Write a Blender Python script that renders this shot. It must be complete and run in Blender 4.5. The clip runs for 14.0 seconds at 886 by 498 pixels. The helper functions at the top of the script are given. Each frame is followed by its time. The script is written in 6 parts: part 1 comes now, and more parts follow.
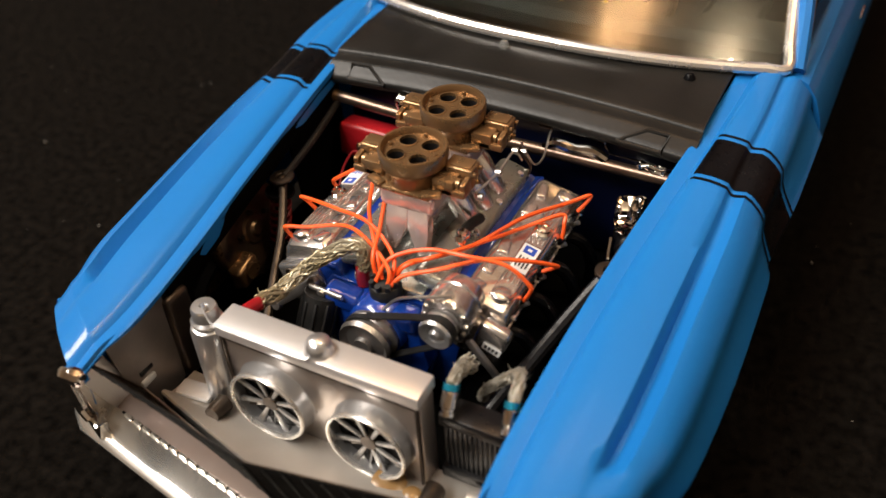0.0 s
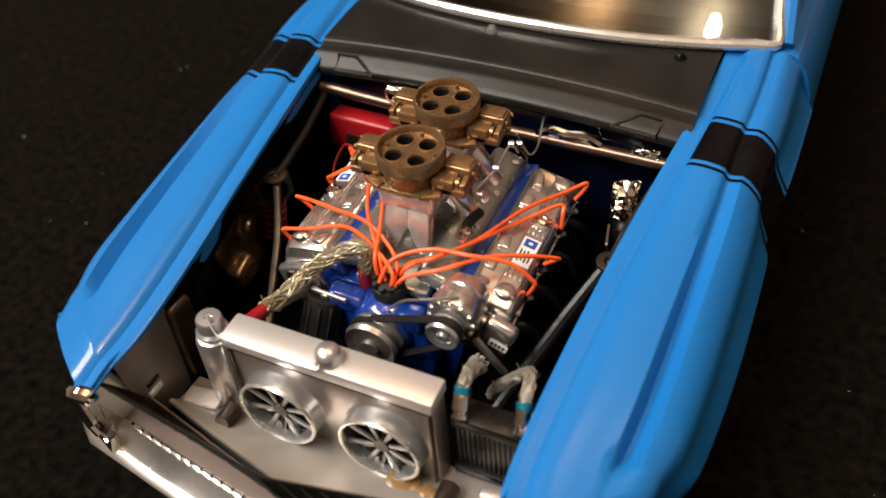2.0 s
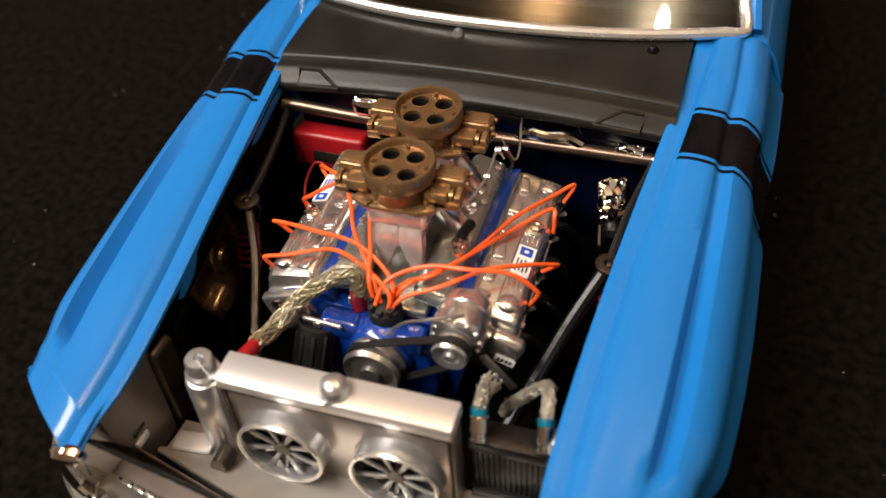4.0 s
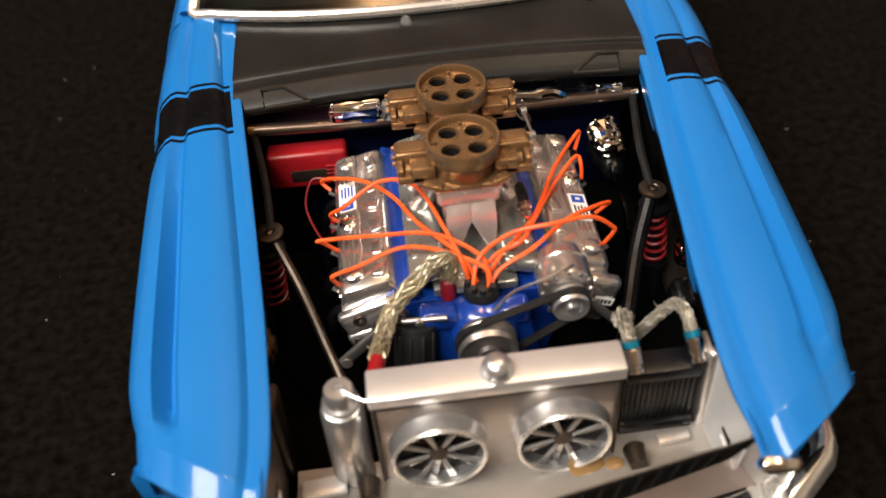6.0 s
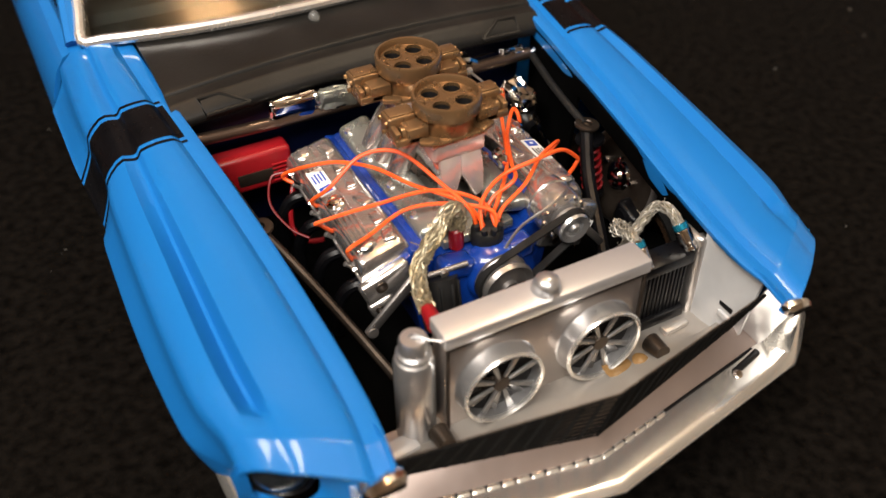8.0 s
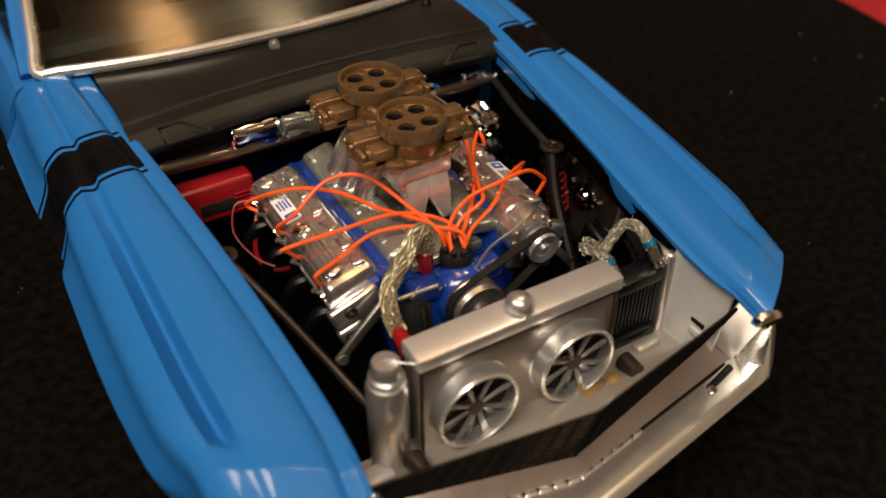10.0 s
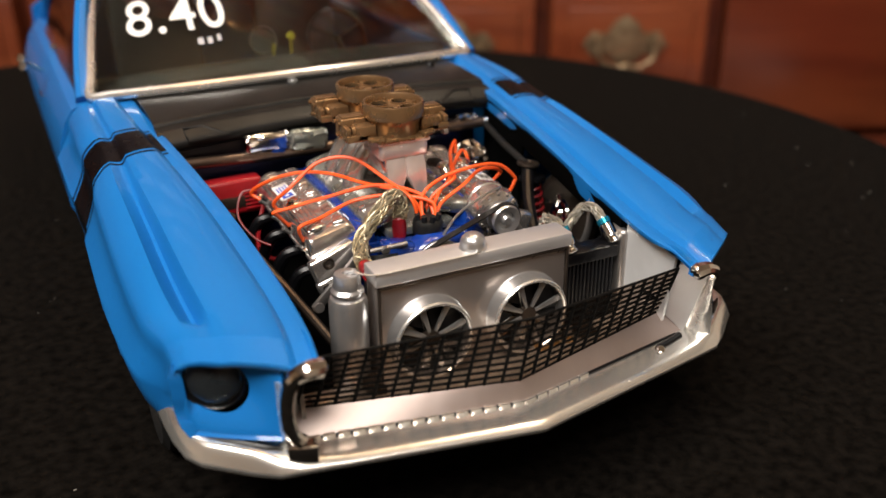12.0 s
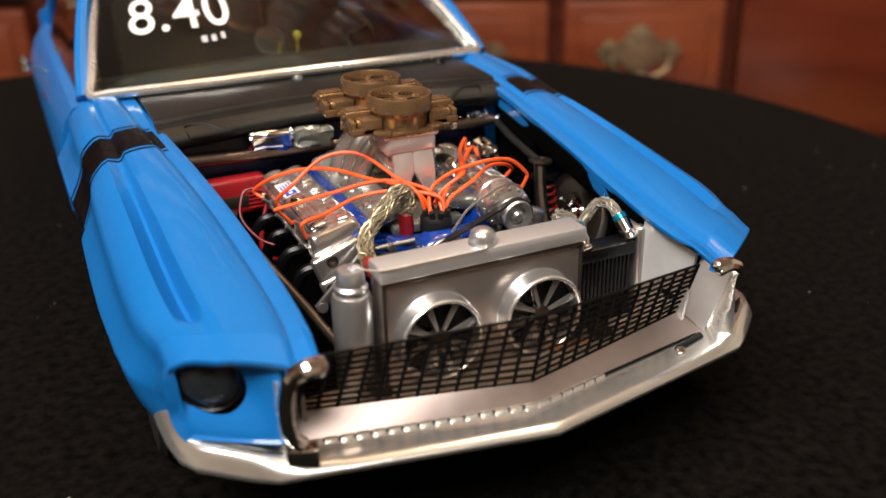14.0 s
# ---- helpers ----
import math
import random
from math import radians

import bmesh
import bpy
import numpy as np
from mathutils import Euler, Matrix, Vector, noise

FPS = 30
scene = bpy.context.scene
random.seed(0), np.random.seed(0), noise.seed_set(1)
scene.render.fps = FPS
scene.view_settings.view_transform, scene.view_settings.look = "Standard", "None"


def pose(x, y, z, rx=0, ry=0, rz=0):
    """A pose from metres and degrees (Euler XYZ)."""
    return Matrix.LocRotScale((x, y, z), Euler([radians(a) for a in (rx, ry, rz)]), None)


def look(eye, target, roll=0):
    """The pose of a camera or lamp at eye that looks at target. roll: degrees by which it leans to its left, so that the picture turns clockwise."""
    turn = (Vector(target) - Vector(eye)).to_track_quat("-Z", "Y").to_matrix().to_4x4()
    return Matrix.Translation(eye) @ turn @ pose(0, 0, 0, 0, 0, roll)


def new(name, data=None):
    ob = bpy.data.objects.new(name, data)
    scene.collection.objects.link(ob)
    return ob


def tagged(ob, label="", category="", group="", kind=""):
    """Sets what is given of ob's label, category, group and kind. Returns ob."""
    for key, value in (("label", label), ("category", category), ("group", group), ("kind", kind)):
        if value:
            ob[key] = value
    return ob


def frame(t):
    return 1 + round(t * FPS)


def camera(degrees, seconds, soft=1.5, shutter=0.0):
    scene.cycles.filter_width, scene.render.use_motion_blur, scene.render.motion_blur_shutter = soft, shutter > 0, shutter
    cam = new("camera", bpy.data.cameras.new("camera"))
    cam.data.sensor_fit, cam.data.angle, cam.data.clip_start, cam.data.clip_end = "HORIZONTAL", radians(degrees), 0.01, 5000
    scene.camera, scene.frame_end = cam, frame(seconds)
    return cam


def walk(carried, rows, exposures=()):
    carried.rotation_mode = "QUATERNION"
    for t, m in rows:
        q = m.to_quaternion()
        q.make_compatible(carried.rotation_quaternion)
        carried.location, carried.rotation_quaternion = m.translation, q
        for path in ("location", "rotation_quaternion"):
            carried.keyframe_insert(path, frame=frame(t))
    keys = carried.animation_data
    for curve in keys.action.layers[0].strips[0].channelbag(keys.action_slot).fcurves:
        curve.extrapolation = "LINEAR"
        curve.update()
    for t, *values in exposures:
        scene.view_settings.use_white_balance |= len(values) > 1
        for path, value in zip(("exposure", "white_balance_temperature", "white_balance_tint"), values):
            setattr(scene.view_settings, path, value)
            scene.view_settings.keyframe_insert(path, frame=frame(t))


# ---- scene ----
# A 1:25 scale model car without its bonnet on a round black turntable. All lengths below are millimetres; MM turns them into metres.
MM = 0.001
cam = camera(50.760, 14.0, soft=1.5, shutter=0.3)
# a phone lens close to its subject: shallow focus on the engine
cam.data.dof.use_dof, cam.data.dof.focus_distance, cam.data.dof.aperture_fstop = True, 0.110, 24.0
ROWS = [
    (0.0, 43.321, -39.630, 94.282, 49.199, 2.663, 27.283),
    (0.5, 44.794, -38.758, 95.805, 49.163, 2.870, 27.061),
    (1.0, 43.796, -39.420, 98.264, 48.492, 3.063, 26.731),
    (1.5, 40.066, -36.629, 99.917, 46.631, 3.474, 25.631),
    (2.0, 39.257, -37.419, 98.594, 45.809, 3.569, 24.363),
    (2.5, 39.165, -35.466, 94.338, 45.745, 2.837, 23.460),
    (3.0, 39.042, -35.670, 96.603, 45.790, 2.917, 23.040),
    (3.2, 38.275, -34.106, 98.059, 45.536, 3.321, 22.600),
    (5.3, 12.244, -41.817, 95.040, 45.773, 3.254, 2.830),
    (5.5, 9.033, -41.835, 95.240, 45.656, 3.457, 0.112),
    (6.0, -7.467, -43.796, 94.634, 46.046, 3.001, -6.469),
    (6.5, -12.853, -45.786, 93.717, 46.406, 2.573, -12.401),
    (7.0, -24.678, -46.897, 94.444, 46.829, 1.922, -17.340),
    (7.2, -29.591, -45.937, 93.857, 47.088, 1.401, -20.297),
    (9.3, -43.277, -44.562, 87.806, 50.651, 0.201, -29.947),
    (9.5, -43.326, -43.244, 87.422, 50.711, -0.012, -30.087),
    (10.0, -40.882, -44.961, 88.858, 51.106, 0.061, -30.387),
    (10.5, -40.013, -50.670, 91.464, 53.625, -0.089, -29.601),
    (11.0, -42.934, -57.336, 79.354, 57.913, -0.216, -27.275),
    (11.5, -43.576, -65.707, 74.309, 62.254, 0.448, -26.308),
    (12.0, -43.460, -72.643, 69.829, 64.920, 0.493, -25.942),
    (12.5, -44.098, -74.741, 67.380, 66.666, 0.825, -25.515),
    (13.0, -42.663, -70.287, 66.042, 66.399, 1.297, -24.891),
    (13.5, -41.239, -70.058, 65.570, 66.205, 1.197, -25.063),
    (14.0, -41.446, -69.993, 65.845, 65.946, 1.051, -25.198),
]
walk(cam, [(t, pose(x * MM, y * MM, z * MM, a, b, c)) for t, x, y, z, a, b, c in ROWS],
     [(0.0, 0.0, 6900, 10), (1.5, -0.1, 6900, 10), (2.0, -0.05, 6900, 10), (2.5, 0.15, 6900, 10), (3.0, 0.05, 6900, 10), (5.5, 0.0, 6800, 10), (9.5, 0.0, 6750, 10), (9.7, -0.3, 7100, 10), (10.0, -0.75, 7900, 11), (10.5, -0.75, 8300, 11), (11.0, -0.5, 7800, 11), (11.5, -0.25, 7000, 10), (12.0, -0.1, 6700, 10), (12.5, 0.0, 6600, 10), (14.0, 0.0, 6600, 10)])

# ---- light: a dim room, a white ceiling panel and a warm pendant overhead ----
world = bpy.data.worlds.new("room_air")
scene.world = world
world.use_nodes = True
world.node_tree.nodes["Background"].inputs[0].default_value = (0.55, 0.6, 0.7, 1)
world.node_tree.nodes["Background"].inputs[1].default_value = 0.02


def area_lamp(name, eye, target, size, watts, colour, depth=0):
    data = bpy.data.lights.new(name, "AREA")
    data.shape, data.size, data.energy, data.color = ("RECTANGLE" if depth else "DISK"), size * MM, watts, colour
    if depth:
        data.size_y = depth * MM
    ob = new(name, data)
    ob.matrix_world = look(Vector(eye) * MM, Vector(target) * MM)
    return ob


area_lamp("panel_light", (-545, -400, 1080), (-20, 10, 20), 1250, 35.0, (1.0, 0.95, 0.9), 320)
# an added, unseen upward lamp throws a warm pool on the ceiling
area_lamp("ceiling_glow_helper", (-118, 240, 1385), (-118, 240.1, 1500), 60, 7.0, (1.0, 0.6, 0.32))
bulb = bpy.data.lights.new("pendant_light", "POINT")
bulb.energy, bulb.color, bulb.shadow_soft_size = 12.5, (1.0, 0.84, 0.64), 0.034
new("pendant_light", bulb).location = Vector((484, 186, 1400)) * MM



# ---- materials ----
def principled(name, colour, rough=0.5, metal=0.0, **more):
    m = bpy.data.materials.new(name)
    m.use_nodes = True
    b = m.node_tree.nodes["Principled BSDF"]
    b.inputs["Base Color"].default_value = (*colour, 1)
    b.inputs["Roughness"].default_value = rough
    b.inputs["Metallic"].default_value = metal
    for key, value in more.items():
        b.inputs[key.replace("_", " ")].default_value = value
    return m


def varied(m, dark, light, scale, rough=None, bump=0.0, bump_scale=None, detail=6, stretch=(1, 1, 1), dist=0.0002):
    """Noise between two base colours at real size (scale in 1/m), with gloss variation and fine relief."""
    nt = m.node_tree
    b = nt.nodes["Principled BSDF"]
    co = nt.nodes.new("ShaderNodeTexCoord")
    mp = nt.nodes.new("ShaderNodeMapping")
    mp.inputs["Scale"].default_value = stretch
    nt.links.new(co.outputs["Object"], mp.inputs[0])
    n1 = nt.nodes.new("ShaderNodeTexNoise")
    n1.inputs["Scale"].default_value, n1.inputs["Detail"].default_value = scale, detail
    nt.links.new(mp.outputs[0], n1.inputs[0])
    ramp = nt.nodes.new("ShaderNodeValToRGB")
    ramp.color_ramp.elements[0].position, ramp.color_ramp.elements[1].position = 0.3, 0.7
    ramp.color_ramp.elements[0].color, ramp.color_ramp.elements[1].color = (*dark, 1), (*light, 1)
    nt.links.new(n1.outputs[0], ramp.inputs[0])
    nt.links.new(ramp.outputs[0], b.inputs["Base Color"])
    n2 = nt.nodes.new("ShaderNodeTexNoise")
    n2.inputs["Scale"].default_value, n2.inputs["Detail"].default_value = bump_scale or scale * 6, 4
    nt.links.new(mp.outputs[0], n2.inputs[0])
    if rough:
        mr = nt.nodes.new("ShaderNodeMapRange")
        mr.inputs[3].default_value, mr.inputs[4].default_value = rough
        nt.links.new(n2.outputs[0], mr.inputs[0])
        nt.links.new(mr.outputs[0], b.inputs["Roughness"])
    if bump:
        bp = nt.nodes.new("ShaderNodeBump")
        bp.inputs["Strength"].default_value, bp.inputs["Distance"].default_value = bump, dist
        nt.links.new(n2.outputs[0], bp.inputs["Height"])
        nt.links.new(bp.outputs[0], b.inputs["Normal"])
    return m


BLUE = varied(principled("blue_gloss_paint", (0.02, 0.2, 0.62), 0.42, Coat_Weight=0.5, Coat_Roughness=0.08, Specular_IOR_Level=0.14), (0.005, 0.132, 0.41), (0.007, 0.142, 0.435), 30, (0.38, 0.46), 0.02, 900)
BLACK_GLOSS = varied(principled("black_stripe", (0.005, 0.005, 0.006), 0.3, Specular_IOR_Level=0.1), (0.002, 0.002, 0.0025), (0.005, 0.005, 0.006), 200, (0.22, 0.36))
COWL_BLACK = varied(principled("satin_black_paint", (0.01, 0.01, 0.01), 0.4, Specular_IOR_Level=0.22), (0.006, 0.006, 0.0055), (0.013, 0.012, 0.011), 150, (0.3, 0.46), 0.1, 2500)
BAY_BLACK = varied(principled("engine_bay_black", (0.004, 0.004, 0.005), 0.35, Specular_IOR_Level=0.3), (0.001, 0.001, 0.0015), (0.005, 0.005, 0.006), 180, (0.2, 0.45), 0.2, 1200)
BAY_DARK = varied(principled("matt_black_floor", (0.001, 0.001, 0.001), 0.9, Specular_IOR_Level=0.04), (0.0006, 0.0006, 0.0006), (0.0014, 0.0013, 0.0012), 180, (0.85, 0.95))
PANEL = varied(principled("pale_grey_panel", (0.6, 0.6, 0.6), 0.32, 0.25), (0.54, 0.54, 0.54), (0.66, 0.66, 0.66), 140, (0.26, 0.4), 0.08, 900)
TRIM = varied(principled("bright_trim_foil", (0.86, 0.84, 0.8), 0.25, 0.85), (0.8, 0.78, 0.74), (0.9, 0.88, 0.84), 200, (0.2, 0.32), 0.02, 500)
BAY_BLUE = varied(principled("dark_blue_bay_paint", (0.002, 0.008, 0.045), 0.35), (0.001, 0.002, 0.012), (0.0015, 0.004, 0.024), 150, (0.25, 0.45))
ENGINE_BLUE = varied(principled("engine_blue_paint", (0.005, 0.05, 0.4), 0.2, Coat_Weight=0.9, Coat_Roughness=0.03), (0.002, 0.022, 0.17), (0.004, 0.045, 0.3), 160, (0.15, 0.3), 0.35, 500)
CHROME = varied(principled("plated_chrome", (0.86, 0.85, 0.82), 0.08, 1.0), (0.8, 0.78, 0.75), (0.9, 0.89, 0.86), 120, (0.05, 0.12), 0.06, 260)
VALANCE = varied(principled("worn_silver_plastic", (0.42, 0.34, 0.31), 0.32, 0.72), (0.36, 0.29, 0.26), (0.46, 0.38, 0.35), 90, (0.26, 0.38), 0.05, 700)
PAN = varied(principled("dull_silver_plastic", (0.46, 0.43, 0.4), 0.36, 0.6), (0.41, 0.38, 0.345), (0.51, 0.475, 0.44), 90, (0.28, 0.42), 0.06, 700)
BUMPER = varied(principled("plated_bumper", (0.93, 0.91, 0.85), 0.2, 0.9), (0.87, 0.85, 0.79), (0.95, 0.93, 0.89), 60, (0.15, 0.27), 0.1, 160)
CAST = varied(principled("bright_cast_alloy", (0.86, 0.83, 0.82), 0.26, 0.92), (0.74, 0.7, 0.69), (0.93, 0.9, 0.9), 300, (0.1, 0.38), 0.7, 500)
CHROME_CAST = varied(principled("plated_casting", (0.72, 0.69, 0.67), 0.22, 0.93), (0.6, 0.57, 0.55), (0.82, 0.79, 0.77), 220, (0.14, 0.32), 0.3, 420, detail=3)
VALLEY = varied(principled("grey_green_alloy_plate", (0.34, 0.36, 0.33), 0.3, 0.75), (0.26, 0.275, 0.25), (0.42, 0.43, 0.4), 160, (0.16, 0.4), 0.35, 350)
# shaded copy of the silver support panel, for the left side
SHADED_PANEL = varied(principled("shaded_brown_panel", (0.22, 0.19, 0.17), 0.36, 0.7), (0.17, 0.145, 0.13), (0.26, 0.225, 0.2), 140, (0.3, 0.42), 0.1, 900)
NETTING = varied(principled("black_netting", (0.004, 0.004, 0.004), 0.7, Specular_IOR_Level=0.08), (0.002, 0.002, 0.002), (0.006, 0.0055, 0.005), 300, (0.6, 0.8))
SILVER = varied(principled("silver_radiator_paint", (0.62, 0.62, 0.62), 0.3, 0.88), (0.55, 0.55, 0.555), (0.65, 0.65, 0.655), 120, (0.24, 0.36), 0.06, 2500)
STEEL = varied(principled("dull_steel_plate", (0.4, 0.38, 0.36), 0.35, 0.9), (0.3, 0.28, 0.27), (0.48, 0.46, 0.44), 160, (0.28, 0.45), 0.15, 1000)
BRONZE = varied(principled("bronze_metallic_paint", (0.26, 0.155, 0.075), 0.28, 0.72), (0.235, 0.138, 0.065), (0.295, 0.176, 0.087), 90, (0.24, 0.32))
DARK_BRONZE = varied(principled("dark_bronze_paint", (0.16, 0.09, 0.05), 0.28, 0.9), (0.12, 0.068, 0.04), (0.27, 0.155, 0.095), 300, (0.2, 0.36))
FILM = bpy.data.materials.new("brown_film")
FILM.use_nodes = True
_n = FILM.node_tree.nodes
_t, _m = _n.new("ShaderNodeBsdfTransparent"), _n.new("ShaderNodeMixShader")
_t.inputs[0].default_value = (0.72, 0.64, 0.58, 1)
_n["Principled BSDF"].inputs["Base Color"].default_value = (0.05, 0.035, 0.025, 1)
_n["Principled BSDF"].inputs["Roughness"].default_value = 0.3
_m.inputs[0].default_value = 0.12
FILM.node_tree.links.new(_t.outputs[0], _m.inputs[1])
FILM.node_tree.links.new(_n["Principled BSDF"].outputs[0], _m.inputs[2])
FILM.node_tree.links.new(_m.outputs[0], _n["Material Output"].inputs[0])
BAR_STEEL = varied(principled("coppery_bar_steel", (0.16, 0.11, 0.085), 0.3, 0.9), (0.13, 0.09, 0.07), (0.2, 0.14, 0.105), 60, (0.26, 0.34))
DRUM = varied(principled("dark_glossy_drum", (0.2, 0.13, 0.08), 0.3, 0.9), (0.12, 0.075, 0.045), (0.26, 0.17, 0.1), 120, (0.24, 0.38), 0.15, 300)
LAMP_DARK = varied(principled("dark_reflector", (0.02, 0.02, 0.022), 0.3, 0.7), (0.012, 0.012, 0.014), (0.03, 0.03, 0.033), 300, (0.24, 0.4))
FAN_STEEL = varied(principled("bright_fan_blade", (0.2, 0.19, 0.18), 0.14, 1.0), (0.12, 0.11, 0.1), (0.3, 0.29, 0.28), 200, (0.1, 0.2))
# radiator silver with the front's brown reflection painted in
CORE_SILVER = varied(principled("silver_paint_brown_reflection", (0.47, 0.42, 0.39), 0.28, 0.85), (0.44, 0.395, 0.365), (0.5, 0.455, 0.425), 60, (0.25, 0.33), 0.02, 900)
# paler silver; on the radiator it paints in the light on the top
TANK_TOP = varied(principled("pale_radiator_tank", (0.7, 0.69, 0.69), 0.34, 0.7), (0.64, 0.63, 0.63), (0.74, 0.73, 0.73), 120, (0.3, 0.4), 0.05, 2500)
PALE_CAST = varied(principled("pale_pinkish_casting", (0.66, 0.53, 0.49), 0.24, 0.65), (0.52, 0.4, 0.36), (0.78, 0.67, 0.63), 160, (0.16, 0.34), 0.5, 380, detail=3)
# near-black that paints the shade inside hollows
HOLLOW_SHADE = principled("hollow_shade_black", (0.004, 0.003, 0.003), 0.6)
ORANGE = varied(principled("orange_lead", (0.85, 0.1, 0.015), 0.4), (0.8, 0.085, 0.012), (0.88, 0.12, 0.02), 800, (0.35, 0.5))
RED = varied(principled("red_plastic", (0.5, 0.01, 0.015), 0.35), (0.21, 0.005, 0.008), (0.3, 0.007, 0.012), 200, (0.28, 0.42))
SPRING_RED = principled("red_spring_paint", (0.16, 0.004, 0.006), 0.4)
RUBBER = varied(principled("black_rubber", (0.012, 0.012, 0.012), 0.5, Specular_IOR_Level=0.25), (0.005, 0.005, 0.005), (0.013, 0.013, 0.013), 300, (0.4, 0.6), 0.2, 1500)
BRAID = varied(principled("steel_braid", (0.4, 0.36, 0.26), 0.4, 0.75), (0.26, 0.2, 0.09), (0.5, 0.46, 0.36), 160, (0.34, 0.5), detail=2)
GREY_BRAID = varied(principled("grey_braid", (0.3, 0.28, 0.24), 0.45, 0.6), (0.22, 0.2, 0.16), (0.4, 0.38, 0.34), 300, (0.35, 0.55))
DARK_STEEL = varied(principled("dark_brown_steel", (0.06, 0.045, 0.035), 0.35, 0.8), (0.04, 0.03, 0.024), (0.09, 0.07, 0.055), 200, (0.28, 0.45))
GUARD = varied(principled("grey_guard_paint", (0.28, 0.28, 0.28), 0.35, 0.7), (0.2, 0.195, 0.19), (0.34, 0.335, 0.33), 300, (0.26, 0.42))
CLOTH_RED = varied(principled("red_cloth", (0.4, 0.012, 0.015), 0.85), (0.3, 0.007, 0.012), (0.42, 0.01, 0.018), 60, (0.8, 0.95), 0.4, 1500)
CLOTH_WHITE = varied(principled("white_cloth", (0.7, 0.68, 0.68), 0.85), (0.55, 0.5, 0.52), (0.68, 0.63, 0.65), 60, (0.8, 0.95), 0.4, 1500)
GLUE = principled("amber_glue", (0.4, 0.23, 0.09), 0.25, 0.0, Transmission_Weight=0.5)
BRAID_CORE = principled("braid_core", (0.2, 0.18, 0.13), 0.5, 0.6)
TEAL = principled("anodised_blue", (0.02, 0.35, 0.55), 0.25, 0.8)
WHITE = varied(principled("white_marker_paint", (0.8, 0.8, 0.78), 0.6), (0.7, 0.7, 0.68), (0.82, 0.82, 0.8), 500, (0.5, 0.7))
DECAL_WHITE = principled("white_decal", (0.75, 0.75, 0.74), 0.4)
DECAL_BLUE = principled("blue_decal", (0.01, 0.06, 0.4), 0.35)
DECAL_BLACK = principled("black_decal", (0.02, 0.02, 0.02), 0.45)
YELLOW = principled("yellow_marking", (0.75, 0.6, 0.06), 0.5)
CLEAR = principled("clear_plastic", (0.9, 0.92, 0.9), 0.06, 0.0, Transmission_Weight=0.9, IOR=1.45)
GLASS = principled("windscreen_glass", (0.62, 0.68, 0.64), 0.02, 0.0, Transmission_Weight=1.0, IOR=1.5)
# the thin moulded screen is slightly wavy
_co, _wave, _bump = (GLASS.node_tree.nodes.new(k) for k in ("ShaderNodeTexCoord", "ShaderNodeTexNoise", "ShaderNodeBump"))
_wave.inputs["Scale"].default_value, _wave.inputs["Detail"].default_value = 70, 0
_bump.inputs["Strength"].default_value, _bump.inputs["Distance"].default_value = 0.08, 0.0008
GLASS.node_tree.links.new(_co.outputs["Object"], _wave.inputs[0])
GLASS.node_tree.links.new(_wave.outputs[0], _bump.inputs["Height"])
GLASS.node_tree.links.new(_bump.outputs[0], GLASS.node_tree.nodes["Principled BSDF"].inputs["Normal"])
LAMP_GLASS = principled("headlamp_glass", (0.4, 0.46, 0.5), 0.05, 0.0, Transmission_Weight=0.97, IOR=1.25)
INTERIOR = varied(principled("dark_grey_interior", (0.03, 0.03, 0.03), 0.6), (0.02, 0.02, 0.02), (0.045, 0.045, 0.042), 150, (0.5, 0.7))
FELT = varied(principled("black_felt", (0.006, 0.006, 0.006), 0.95, Specular_IOR_Level=0.02, Sheen_Weight=0.02, Sheen_Roughness=0.35), (0.0012, 0.001, 0.0008), (0.0062, 0.0051, 0.0042), 650, (0.9, 1.0), 0.2, 6500, detail=9, dist=0.0004)
WOOD = varied(principled("red_brown_polished_wood", (0.25, 0.06, 0.02), 0.35), (0.1, 0.018, 0.006), (0.2, 0.05, 0.016), 14, (0.25, 0.42), 0.1, 300, stretch=(1, 1, 6))
# darker copy of the cabinet wood, with the door's shadow in its colour
SHADED_WOOD = varied(principled("shaded_polished_wood", (0.1, 0.022, 0.008), 0.35), (0.06, 0.011, 0.004), (0.125, 0.028, 0.009), 10, (0.25, 0.42), 0.1, 300, stretch=(1, 1, 6))
DARK_WOOD = varied(principled("dark_wood_frame", (0.07, 0.015, 0.006), 0.4), (0.05, 0.01, 0.004), (0.1, 0.02, 0.008), 20, (0.3, 0.5), stretch=(1, 1, 5))
BRASS = varied(principled("aged_brass", (0.2, 0.14, 0.08), 0.5, 0.7), (0.12, 0.08, 0.045), (0.26, 0.19, 0.11), 200, (0.4, 0.6))
PLASTER = varied(principled("cream_plaster", (0.7, 0.64, 0.55), 0.9), (0.66, 0.6, 0.51), (0.74, 0.68, 0.59), 3, (0.85, 0.95), 0.1, 60)
BOARD_FLOOR = varied(principled("brown_floor", (0.2, 0.12, 0.07), 0.5), (0.15, 0.09, 0.05), (0.25, 0.15, 0.09), 4, (0.4, 0.6), stretch=(1, 8, 1))
DUST = principled("pale_dust", (0.2, 0.185, 0.165), 0.9)
FAINT = principled("faint_marker", (0.4, 0.4, 0.42), 0.7)


# ---- building tools ----
def finish(name, bm, mat, smooth=35):
    bmesh.ops.recalc_face_normals(bm, faces=bm.faces)
    me = bpy.data.meshes.new(name)
    for v in bm.verts:
        v.co *= MM
    for f in bm.faces:
        f.smooth = True
    bm.to_mesh(me)
    bm.free()
    me.set_sharp_from_angle(angle=radians(smooth))
    me.materials.append(mat)
    return me


